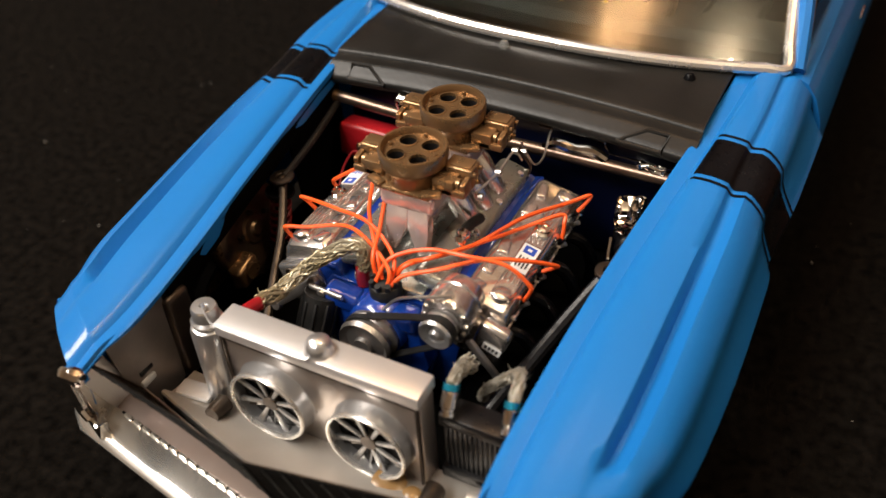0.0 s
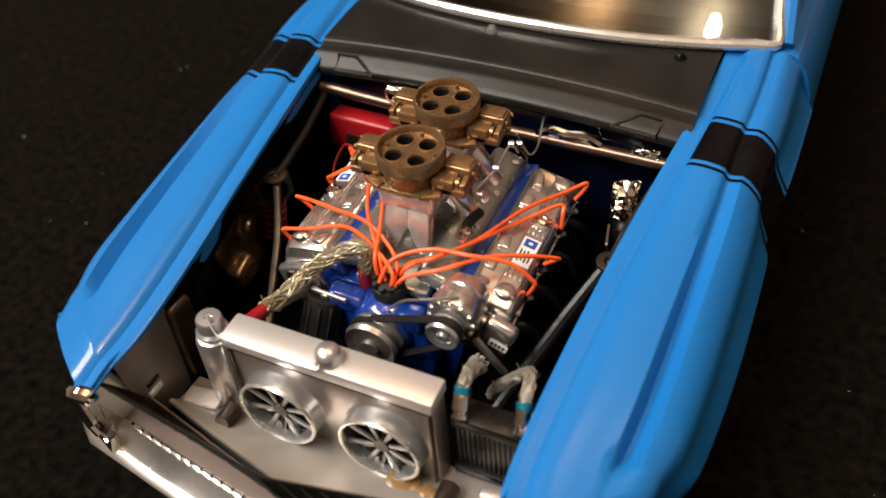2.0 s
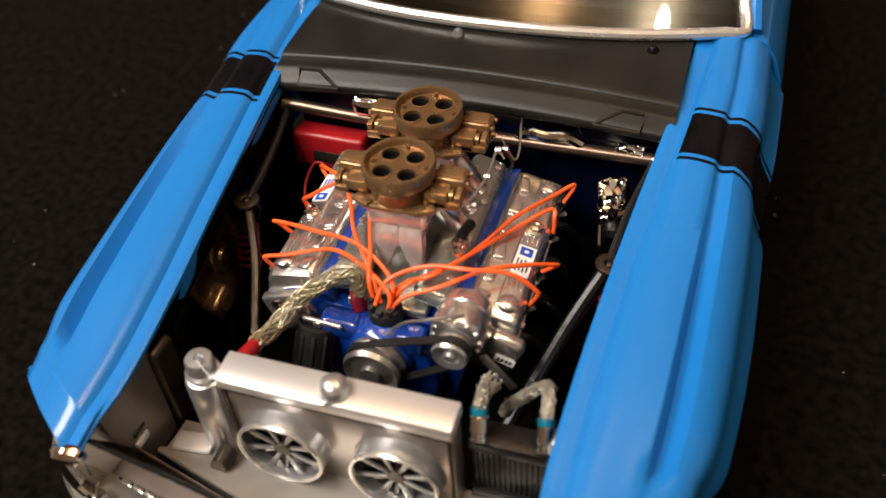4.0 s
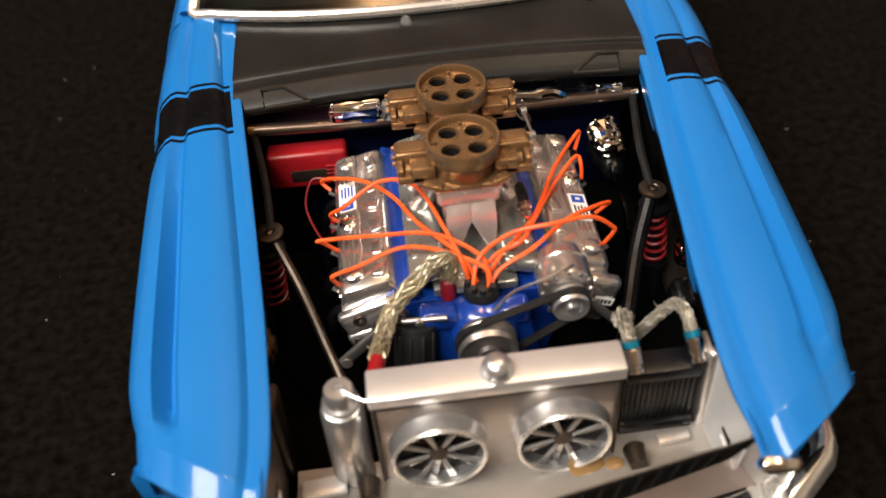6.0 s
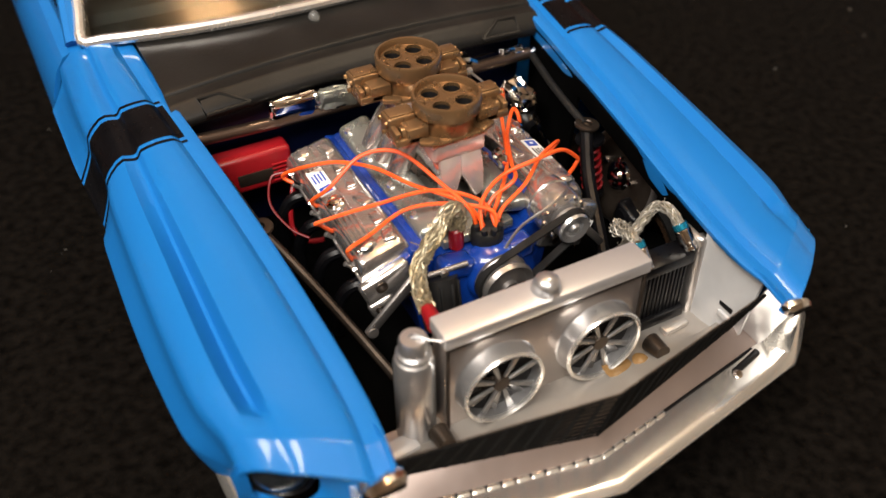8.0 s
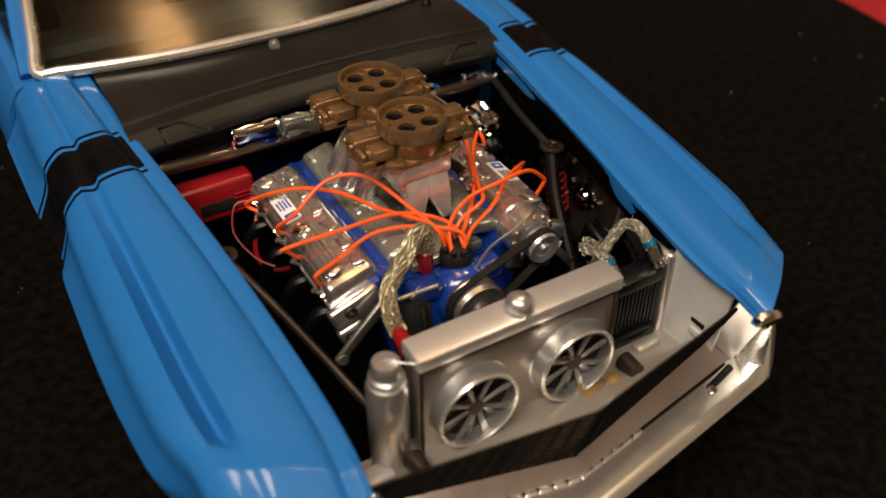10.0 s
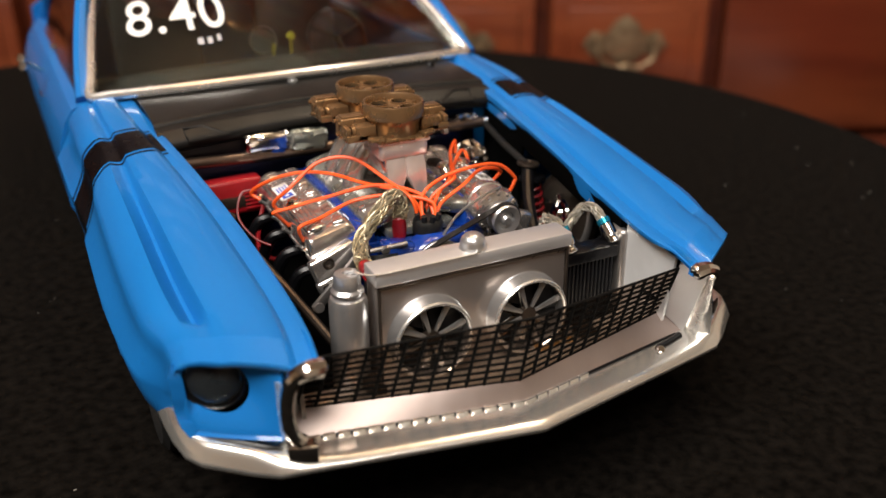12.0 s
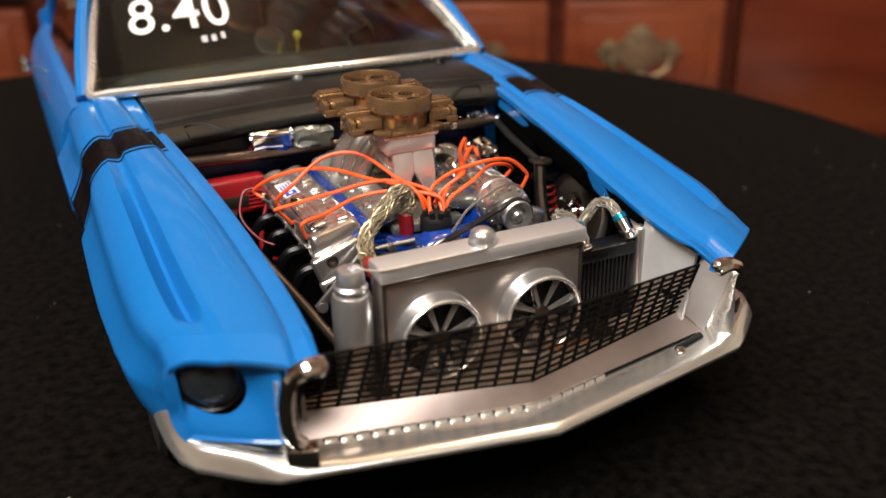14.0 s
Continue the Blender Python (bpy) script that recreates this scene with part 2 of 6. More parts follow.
def part(name, bm, mat, parent, label="", smooth=35):
    """One mesh object under a thing or a part."""
    ob = new(name, finish(name, bm, mat, smooth))
    ob.parent = parent
    if parent.type == "EMPTY":
        ob.matrix_parent_inverse = Matrix.Translation(-parent.location)
    if label:
        ob["label"] = label
    return ob


def thing(name, at, label, category, group="", kind=""):
    ob = new(name)
    ob.empty_display_size = 0.002
    ob.location = Vector(at) * MM
    return tagged(ob, label, category, group, kind)


def single(name, bm, mat, label, category, group="", kind="", smooth=35):
    return tagged(new(name, finish(name, bm, mat, smooth)), label, category, group, kind)


def add(bm, other):
    me = bpy.data.meshes.new("tmp")
    other.to_mesh(me)
    other.free()
    bm.from_mesh(me)
    bpy.data.meshes.remove(me)
    return bm


def box(bm, c, s, bevel=0.0, turn=None, seg=2):
    """A box round c with sides s, rounded by bevel; turn: a rotation about c."""
    b = bmesh.new()
    bmesh.ops.create_cube(b, size=1.0)
    for v in b.verts:
        v.co = Vector((v.co.x * s[0], v.co.y * s[1], v.co.z * s[2]))
    if bevel:
        bmesh.ops.bevel(b, geom=list(b.edges), offset=bevel, segments=seg, affect="EDGES", profile=0.5)
    m = Matrix.Translation(c) @ (turn.to_4x4() if turn is not None else Matrix())
    bmesh.ops.transform(b, matrix=m, verts=b.verts)
    return add(bm, b)


def crinkle(bm, amount, seed, cuts=2):
    """Breaks a plain form into crumpled foil."""
    rng = random.Random(seed)
    bmesh.ops.subdivide_edges(bm, edges=list(bm.edges), cuts=cuts, use_grid_fill=True)
    for v in bm.verts:
        v.co += Vector((rng.uniform(-1, 1), rng.uniform(-1, 1), rng.uniform(-1, 1))) * amount
    return bm


def rot(x=0, y=0, z=0):
    return Euler((radians(x), radians(y), radians(z))).to_matrix()


def lathe(bm, profile, at, axis=(0, 0, 1), seg=24):
    """Turns the (radius, height) profile round an axis through at."""
    q = Vector((0, 0, 1)).rotation_difference(Vector(axis).normalized()).to_matrix()
    at = Vector(at)
    rings = []
    for r, h in profile:
        if r < 1e-6:
            rings.append([bm.verts.new(at + q @ Vector((0, 0, h)))])
        else:
            rings.append([bm.verts.new(at + q @ Vector((r * math.cos(2 * math.pi * k / seg), r * math.sin(2 * math.pi * k / seg), h))) for k in range(seg)])
    for a, b in zip(rings, rings[1:]):
        for k in range(seg):
            j = (k + 1) % seg
            if len(a) == 1 and len(b) > 1:
                bm.faces.new((a[0], b[k], b[j]))
            elif len(b) == 1 and len(a) > 1:
                bm.faces.new((a[k], a[j], b[0]))
            elif len(a) > 1:
                bm.faces.new((a[k], a[j], b[j], b[k]))
    return bm


def rod(bm, a, b, r, r2=None, seg=12):
    a, b = Vector(a), Vector(b)
    h = (b - a).length
    return lathe(bm, [(0, 0), (r, 0), (r if r2 is None else r2, h), (0, h)], a, b - a, seg)


def smooth_path(pts, n=8):
    pts = [Vector(p) for p in pts]
    out = []
    for i in range(len(pts) - 1):
        p0, p1, p2, p3 = pts[max(i - 1, 0)], pts[i], pts[i + 1], pts[min(i + 2, len(pts) - 1)]
        for k in range(n):
            t = k / n
            out.append(0.5 * ((2 * p1) + (p2 - p0) * t + (2 * p0 - 5 * p1 + 4 * p2 - p3) * t * t + (3 * p1 - p0 - 3 * p2 + p3) * t ** 3))
    out.append(pts[-1])
    return out


def path_frames(path):
    side = None
    for i, p in enumerate(path):
        d = (path[min(i + 1, len(path) - 1)] - path[max(i - 1, 0)]).normalized()
        if side is None:
            side = d.orthogonal().normalized()
        side = (side - d * side.dot(d)).normalized()
        yield p, side, d.cross(side)


def tube(bm, pts, r, seg=8, n=8, smooth=True, radii=None):
    path = smooth_path(pts, n) if smooth else [Vector(p) for p in pts]
    rings = []
    for i, (p, u, v) in enumerate(path_frames(path)):
        rr = r if radii is None else radii(i / (len(path) - 1)) * r
        rings.append([bm.verts.new(p + rr * (math.cos(2 * math.pi * k / seg) * u + math.sin(2 * math.pi * k / seg) * v)) for k in range(seg)])
    for a, b in zip(rings, rings[1:]):
        for k in range(seg):
            bm.faces.new((a[k], a[(k + 1) % seg], b[(k + 1) % seg], b[k]))
    bm.faces.new(rings[0])
    bm.faces.new(rings[-1])
    return bm


def loft(bm, rows, closed=False):
    """A skin over rows of points."""
    vs = [[bm.verts.new(p) for p in row] for row in rows]
    n = len(vs[0])
    for a, b in zip(vs, vs[1:]):
        for k in range(n if closed else n - 1):
            bm.faces.new((a[k], a[(k + 1) % n], b[(k + 1) % n], b[k]))
    return vs


def solid(bm, t):
    """Gives a skin thickness on its inner side."""
    bmesh.ops.recalc_face_normals(bm, faces=bm.faces)
    bm.normal_update()
    faces, rim = list(bm.faces), [(e.verts[0], e.verts[1]) for e in bm.edges if e.is_boundary]
    inner = {v: bm.verts.new(v.co - v.normal * t) for v in list(bm.verts)}
    for f in faces:
        bm.faces.new([inner[v] for v in reversed(f.verts)])
    for a, b in rim:
        bm.faces.new((a, b, inner[b], inner[a]))
    return bm


def prism(bm, outline, z0, z1, bevel=0.0, m=None):
    """An upright prism over a plan outline."""
    b = bmesh.new()
    lo = [b.verts.new((x, y, z0)) for x, y in outline]
    hi = [b.verts.new((x, y, z1)) for x, y in outline]
    n = len(lo)
    b.faces.new(lo)
    b.faces.new(hi)
    for k in range(n):
        b.faces.new((lo[k], lo[(k + 1) % n], hi[(k + 1) % n], hi[k]))
    if bevel:
        bmesh.ops.bevel(b, geom=list(b.edges), offset=bevel, segments=2, affect="EDGES", profile=0.5)
    if m is not None:
        bmesh.ops.transform(b, matrix=m, verts=b.verts)
    return add(bm, b)


def lerp_table(table, y):
    """Smooth value at y of a table of (y, value)."""
    if y <= table[0][0]:
        return table[0][1]
    for (a, u), (b, v) in zip(table, table[1:]):
        if y <= b:
            t = (y - a) / (b - a)
            return u + (v - u) * t
    return table[-1][1]


# ---- the room, the turntable and the cabinet ----
def build_room():
    for name, c, s, mat in (("floor", (0, 0, -785), (4000, 4000, 30), BOARD_FLOOR), ("ceiling", (0, 0, 1515), (4000, 4000, 30), PLASTER),
                            ("wall_north", (0, 2015, 365), (4000, 30, 2270), WOOD), ("wall_south", (0, -2015, 365), (4000, 30, 2270), PLASTER),
                            ("wall_east", (2015, 0, 365), (30, 4000, 2270), PLASTER), ("wall_west", (-2015, 0, 365), (30, 4000, 2270), PLASTER)):
        bm = bmesh.new()
        box(bm, c, s)
        single(name, bm, mat, "plain room surface of the dim room", "room", kind="structure")
    table = thing("table", (0, 100, -770), "dark wooden table under the turntable", "table")
    bm = bmesh.new()
    box(bm, (60, 180, -89), (1000, 860, 28), 3)
    part("tabletop", bm, DARK_WOOD, table)
    for x in (-400, 520):
        for y in (-210, 570):
            bm = bmesh.new()
            box(bm, (x, y, -436.5), (45, 45, 667), 3)
            part("leg", bm, DARK_WOOD, table)
    turntable = thing("turntable", (-15, 92, -75), "round display turntable covered in matt black felt", "turntable", kind="structure")
    bm = bmesh.new()
    lathe(bm, [(0, -10), (147, -10), (153, -9), (155, -6), (155, -2.5), (154, -0.6), (152, 0), (0, 0)], (-15, 92, 0), seg=180)
    part("felt_disc", bm, FELT, turntable)
    bm = bmesh.new()
    lathe(bm, [(0, -75), (112, -75), (112, -10.1), (0, -10.1)], (-15, 92, 0), seg=96)
    part("drum", bm, BAY_BLACK, turntable)
    # one speck is a flat fibre lying on the felt
    rng = random.Random(4)
    bm = bmesh.new()
    for _ in range(190):
        a, r = rng.uniform(0, 6.283), 146 * math.sqrt(rng.random())
        x, y = -15 + r * math.cos(a), 92 + r * math.sin(a)
        s = rng.choice((0.07, 0.09, 0.12, 0.15, 0.22))
        if abs(x) < 38 and -8 < y < 182:
            continue
        box(bm, (x, y, s * 0.2), (s * rng.uniform(1, 2.4), s, s * 0.5), 0, rot(0, 0, rng.uniform(0, 180)))
    single("dust", bm, DUST, "pale dust specks lying on the black felt", "dust", kind="stuff")
    # a folded red and white cloth on the table beyond the turntable
    cloth = thing("cloth", (250, 150, -75), "red and white folded cloth lying on the table", "cloth")
    for nm, y0, y1, x1, mat in (("red_cloth", 20, 198, 326, CLOTH_RED), ("white_band", 198, 218, 280, CLOTH_WHITE)):
        bm = bmesh.new()
        rows = []
        for i in range(19):
            u = i / 18
            row = []
            for j in range(15):
                v = j / 14
                x, y = 185 + (x1 - 185) * u + 5 * math.sin(5 * v), y0 + (y1 - y0) * v + 3 * math.sin(7 * u)
                row.append((x, y, -71.0 + 1.0 * math.sin(x * 0.09) + 0.8 * math.sin(x * 0.05 + y * 0.08)))
            rows.append(row)
        loft(bm, rows)
        solid(bm, 2.0)
        part(nm, bm, mat, cloth)


CAB = Matrix.Translation((146, 318, -10)) @ Matrix.Rotation(radians(-26), 4, "Z")


def build_cabinet():
    """A chest of small drawers behind the turntable; its face is the plane y = 0 of CAB."""
    chest = thing("drawer_cabinet", CAB @ Vector((0, 60, 0)), "polished red-brown wooden cabinet with rows of small drawers", "cabinet")

    def put(bm):
        bmesh.ops.transform(bm, matrix=CAB, verts=bm.verts)
        return bm

    bm = bmesh.new()
    box(bm, (35, 64, 300), (610, 110, 730), 2)
    part("body", put(bm), DARK_WOOD, chest)
    W, H = 80, 56
    for row in range(12):
        for col in range(-4, 1):
            x, z = col * W + 86, -20 + row * H
            bm = bmesh.new()
            box(bm, (x, 6, z), (W - 7, 12, H - 6), 2.2)
            box(bm, (x, 0.2, z), (W - 22, 3, H - 20), 1.2)
            drawer = part("drawer", put(bm), WOOD, chest)
            bm = bmesh.new()
            plate = [(-20, 0), (-15, 6), (-9, 4), (-5, 10), (0, 13), (5, 10), (9, 4), (15, 6), (20, 0), (15, -6), (9, -4), (5, -8), (0, -10), (-5, -8), (-9, -4), (-15, -6)]
            prism(bm, plate, 0, 1.6, 0.3, Matrix.Translation((x - 2, -1.2, z + 2)) @ Matrix.Rotation(radians(90), 4, "X"))
            handle = part("handle_plate", put(bm), BRASS, drawer, "aged brass shaped back plate")
            bm = bmesh.new()
            x, z = x - 2, z + 2
            for sx in (-13, 13):
                rod(bm, (x + sx, -2, z + 1), (x + sx, -7, z + 1), 2.2, 1.6)
            tube(bm, [(x - 13, -6.4, z + 1), (x - 12, -8, z - 6), (x - 5, -8.6, z - 10), (x, -8.6, z - 9), (x + 5, -8.6, z - 10), (x + 12, -8, z - 6), (x + 13, -6.4, z + 1)], 1.3)
            part("bail", put(bm), BRASS, drawer, "aged brass bail handle")
    # a plain framed door closes the side; its darker wood paints in the shadow there
    bm = bmesh.new()
    box(bm, (230, 5, 300), (200, 10, 722), 2)
    box(bm, (230, 0.5, 330), (150, 3, 600), 1.2)
    part("door", put(bm), SHADED_WOOD, chest)

build_room()
build_cabinet()

# ---- the car body ----
car = thing("model_car", (0, 90, 0), "bright blue scale model fastback with black stripe and no bonnet", "model car")

INNER_X = [(-2, 21.9), (0, 21.6), (7, 21.1), (18, 21.5), (30, 22.4), (40, 23.3), (48, 24.1), (60, 25.2), (73, 26)]
INNER_Z = [(-2, 24.55), (0, 24.7), (7, 25.4), (18, 26.9), (30, 28.6), (48, 30.3), (60, 31.0), (73, 31.6)]
SHOULDER_X = [(-2, 33.5), (4, 33.9), (8, 34.3), (18, 34.8), (30, 34.8), (42, 34.7), (52, 34.2), (62, 34.4), (73, 34.0)]
SHOULDER_Z = [(-2, 23.2), (4, 23.4), (8, 23.7), (18, 24.6), (30, 26.1), (48, 28.2), (60, 29.8), (73, 30.2)]
SIDE_X = [(-2, 34.6), (4, 35.0), (10, 36.0), (20, 37.2), (30, 37.7), (42, 37.6), (45.6, 37.4), (47.2, 36.8), (60, 37.6), (110, 37.5), (150, 37.4), (180, 33)]
WHEELS = (27.0, 133.0)
ARCH_R = 10.4


def smoothstep(a, b, t):
    t = min(max((t - a) / (b - a), 0), 1)
    return t * t * (3 - 2 * t)


def even_table(table, y):
    """Smooth line through the table's points."""
    n = len(table)
    i = max(0, min(n - 2, sum(1 for k in table if k[0] <= y) - 1))
    (a, fa), (b, fb) = table[i], table[i + 1]

    def rise(j):
        lo, hi = table[max(0, j - 1)], table[min(n - 1, j + 1)]
        return (hi[1] - lo[1]) / (hi[0] - lo[0])

    t, h = min(1, max(0, (y - a) / (b - a))), b - a
    return fa * (2 * t ** 3 - 3 * t * t + 1) + h * rise(i) * (t ** 3 - 2 * t * t + t) + fb * (3 * t * t - 2 * t ** 3) + h * rise(i + 1) * (t ** 3 - t * t)


def fender_section(y, lift=0.0, depth=1.5):
    """Points (x, z) of the right front wing at station y, from the inner flange over the top to the sill."""
    ix, iz, sx, sz, wx = (even_table(tb, y) for tb in (INNER_X, INNER_Z, SHOULDER_X, SHOULDER_Z, SIDE_X))
    groove = depth * smoothstep(5, 10, y) * (1 - 0.75 * smoothstep(22, 50, y))
    ridge = 0.35 * smoothstep(2, 10, y) * (1 - smoothstep(42, 54, y))
    # the nose folds down in a strip along its front edge
    front = max(0, (2.1 - y) / 3.7)
    iz -= 0.85 * front
    sz -= 0.75 * front
    w = sx - ix
    crown = 0.12 * (1 - smoothstep(0, 8, y))
    q = 0.3 + 0.7 * smoothstep(0, 6, y)
    deep = 0.95 * q + 0.25 * smoothstep(2, 9, y) + 1.8 * (smoothstep(17.0, 19.0, y) * (1 - smoothstep(21.5, 25.0, y)) + smoothstep(38, 44, y))
    pts = [(ix + 0.15, iz - deep), (ix, iz - 0.85 * q), (ix + 0.04, iz - 0.5 * q), (ix + 0.35, iz - 0.34 * q), (ix + 1.3, iz - 0.5), (ix + 2.0, iz - 0.56), (ix + 2.5, iz - 0.08), (ix + 2.85, iz + 0.14),
           (ix + 0.34 * w, iz + 0.22), (ix + 0.45 * w, iz + 0.22), (ix + 0.56 * w, iz * 0.88 + sz * 0.12 + 0.3), (ix + 0.635 * w, iz * 0.78 + sz * 0.22 + 0.3),
           (ix + 0.655 * w, iz * 0.72 + sz * 0.28 + 0.28 - groove * 0.22), (ix + 0.672 * w, iz * 0.68 + sz * 0.32 + 0.27 - groove * 0.62), (ix + 0.692 * w, iz * 0.64 + sz * 0.36 + 0.27 - groove * 0.95),
           (ix + 0.72 * w, iz * 0.59 + sz * 0.41 + 0.3 - groove * 0.98), (ix + 0.76 * w, iz * 0.52 + sz * 0.48 + 0.35 - groove * 0.66),
           (ix + 0.84 * w, iz * 0.36 + sz * 0.64 + 0.45 + ridge - groove * 0.1), (ix + 0.92 * w, iz * 0.18 + sz * 0.82 + 0.4 + ridge * 0.6), (sx, sz),
           (sx + 0.3 * (wx - sx) + 0.1, sz - 1.3), (sx + 0.42 * (wx - sx), sz - 3.2), (sx + 0.7 * (wx - sx), sz - 5.2), (wx - 0.1, sz - 6.8), (wx, sz - 7.8), (wx - 1.0, 0.5 * (sz - 8.6) + 5.0), (wx - 3.2, 9.0)]
    pts = [(x, z + crown * smoothstep(0.1, 0.85, (x - ix) / w) * (1 - smoothstep(0.88, 1.0, (x - ix) / w)) if k < 19 else z) for k, (x, z) in enumerate(pts)]
    tuck = 1.9 * (1 - smoothstep(2, 18, y))
    pts = [(x - tuck * min(1, max(0, (k - 19) / 5)) ** 2, z) for k, (x, z) in enumerate(pts)]
    if lift:
        pts = [(x + lift * (0.2 if k < 19 else 0.9), z + lift * (1.0 if k < 20 else 0.35)) for k, (x, z) in enumerate(pts)]
    # an even curve from the shoulder down the side
    fine = pts[:19]
    for k in range(19, len(pts) - 1):
        a, b, c, d = pts[k - 1], pts[k], pts[k + 1], pts[min(k + 2, len(pts) - 1)]
        fine += [b, tuple(0.5625 * (b[i] + c[i]) - 0.0625 * (a[i] + d[i]) for i in (0, 1))]
    return fine + pts[-1:]


def brow(x, side=-1):
    """How far the nose runs back at x from the grille's corner towards the side."""
    d = max(0, x - 23)
    return 0.6 * d + 0.014 * d * d if side < 0 else 0.56 * d + 0.02 * d * d


def slant(x, y, side):
    """The front edge runs back towards the headlamp."""
    return y + brow(x, side) * (1 - smoothstep(-2, 18, y))


def fender_rows(side, ys, first=0, last=99, lift=0.0):
    rows = []
    for y in ys:
        sec = fender_section(y, lift, 2.0 if side < 0 else 1.7)[first:last]
        row = []
        for k, (x, z) in enumerate(sec):
            yy = slant(x, y, side)
            if first == 0 and k > 19:
                yy += (0.5 if side < 0 else 3.0) * min(1, (k - 19) / 6) * (1 - smoothstep(-2, 9, y))
            row.append((side * x, yy, z))
        rows.append(row)
    return rows


def in_arch(y, z):
    return any((y - c) ** 2 + (z - 8.0) ** 2 < ARCH_R ** 2 for c in WHEELS)


def round_arch(bm):
    """Brings the cut edge of the wheel arches onto a true circle."""
    for v in bm.verts:
        if v.is_boundary and abs(v.co.x) > 31 and v.co.z > 8.4:
            for c in WHEELS:
                d = Vector((v.co.y - c, v.co.z - 8.0))
                if abs(d.length - ARCH_R) < 1.6:
                    d = d.normalized() * ARCH_R
                    v.co.y, v.co.z = c + d.x, 8.0 + d.y


def build_fender(side, name):
    bm = bmesh.new()
    ys = [-1.6, -0.9, -0.1, 0.7, 1.4, 1.9, 2.12, 2.35, 3, 4, 5.5, 7, 9, 11, 13] + [14 + k for k in range(0, 59)] + [72.6]
    rows = fender_rows(side, ys)
    # the front edge rolls down over the headlamp
    def lip(dy, dz):
        return [(x * 0.999, y + dy, z - dz) if 3 < k < 20 else (x, y + dy * 0.5, z) for k, (x, y, z) in enumerate(rows[0])]

    loft(bm, [lip(1.3, 1.15), lip(0.65, 1.0), lip(0.2, 0.72), lip(-0.02, 0.42), lip(-0.08, 0.15)] + rows)
    # wheel arch cut from the side skin
    gone = [f for f in bm.faces if abs(f.calc_center_median().x) > 30.5 and in_arch(f.calc_center_median().y, f.calc_center_median().z)]
    gone += [f for f in bm.faces if f not in gone and abs(f.calc_center_median().x) > 28.5 and f.calc_center_median().z < (14.9 if f.calc_center_median().y < 9 else 13.0 if f.calc_center_median().y < 14 else 11.6) and f.calc_center_median().y < 20]
    bmesh.ops.delete(bm, geom=gone, context="FACES")
    round_arch(bm)
    solid(bm, 0.7)
    f = part(name, bm, BLUE, car, smooth=42)
    # black band with pinstripes over the wing
    for y0, y1, mat, nm in ((48.2, 55.2, BLACK_GLOSS, "stripe"), (47.15, 47.6, BLACK_GLOSS, "pinstripe"), (55.85, 56.3, BLACK_GLOSS, "pinstripe")):
        bm = bmesh.new()
        n = 6 if y1 - y0 > 1 else 2
        loft(bm, fender_rows(side, [y0 + (y1 - y0) * k / n for k in range(n + 1)], 4 if side < 0 else 6, 31, 0.05))
        part(nm, bm, mat, f, "black stripe decal", smooth=42)
    return f


build_fender(-1, "front_wing")
build_fender(1, "front_wing")


def body_section(y):
    """Half section of the body behind the cowl: sill, side, shoulder, then glasshouse or deck."""
    wx = lerp_table(SIDE_X, y)
    sz = lerp_table([(73, 30.2), (120, 29.7), (150, 29.0), (178, 27)], y)
    return [(wx - 3.2, 9), (wx - 0.5, 15), (wx, sz - 8.5), (wx - 0.6, sz - 5), (wx - 1.7, sz - 2.0), (wx - 3.0, sz - 0.2), (wx - 4.4, sz + 0.5), (wx - 6, sz + 0.6)]


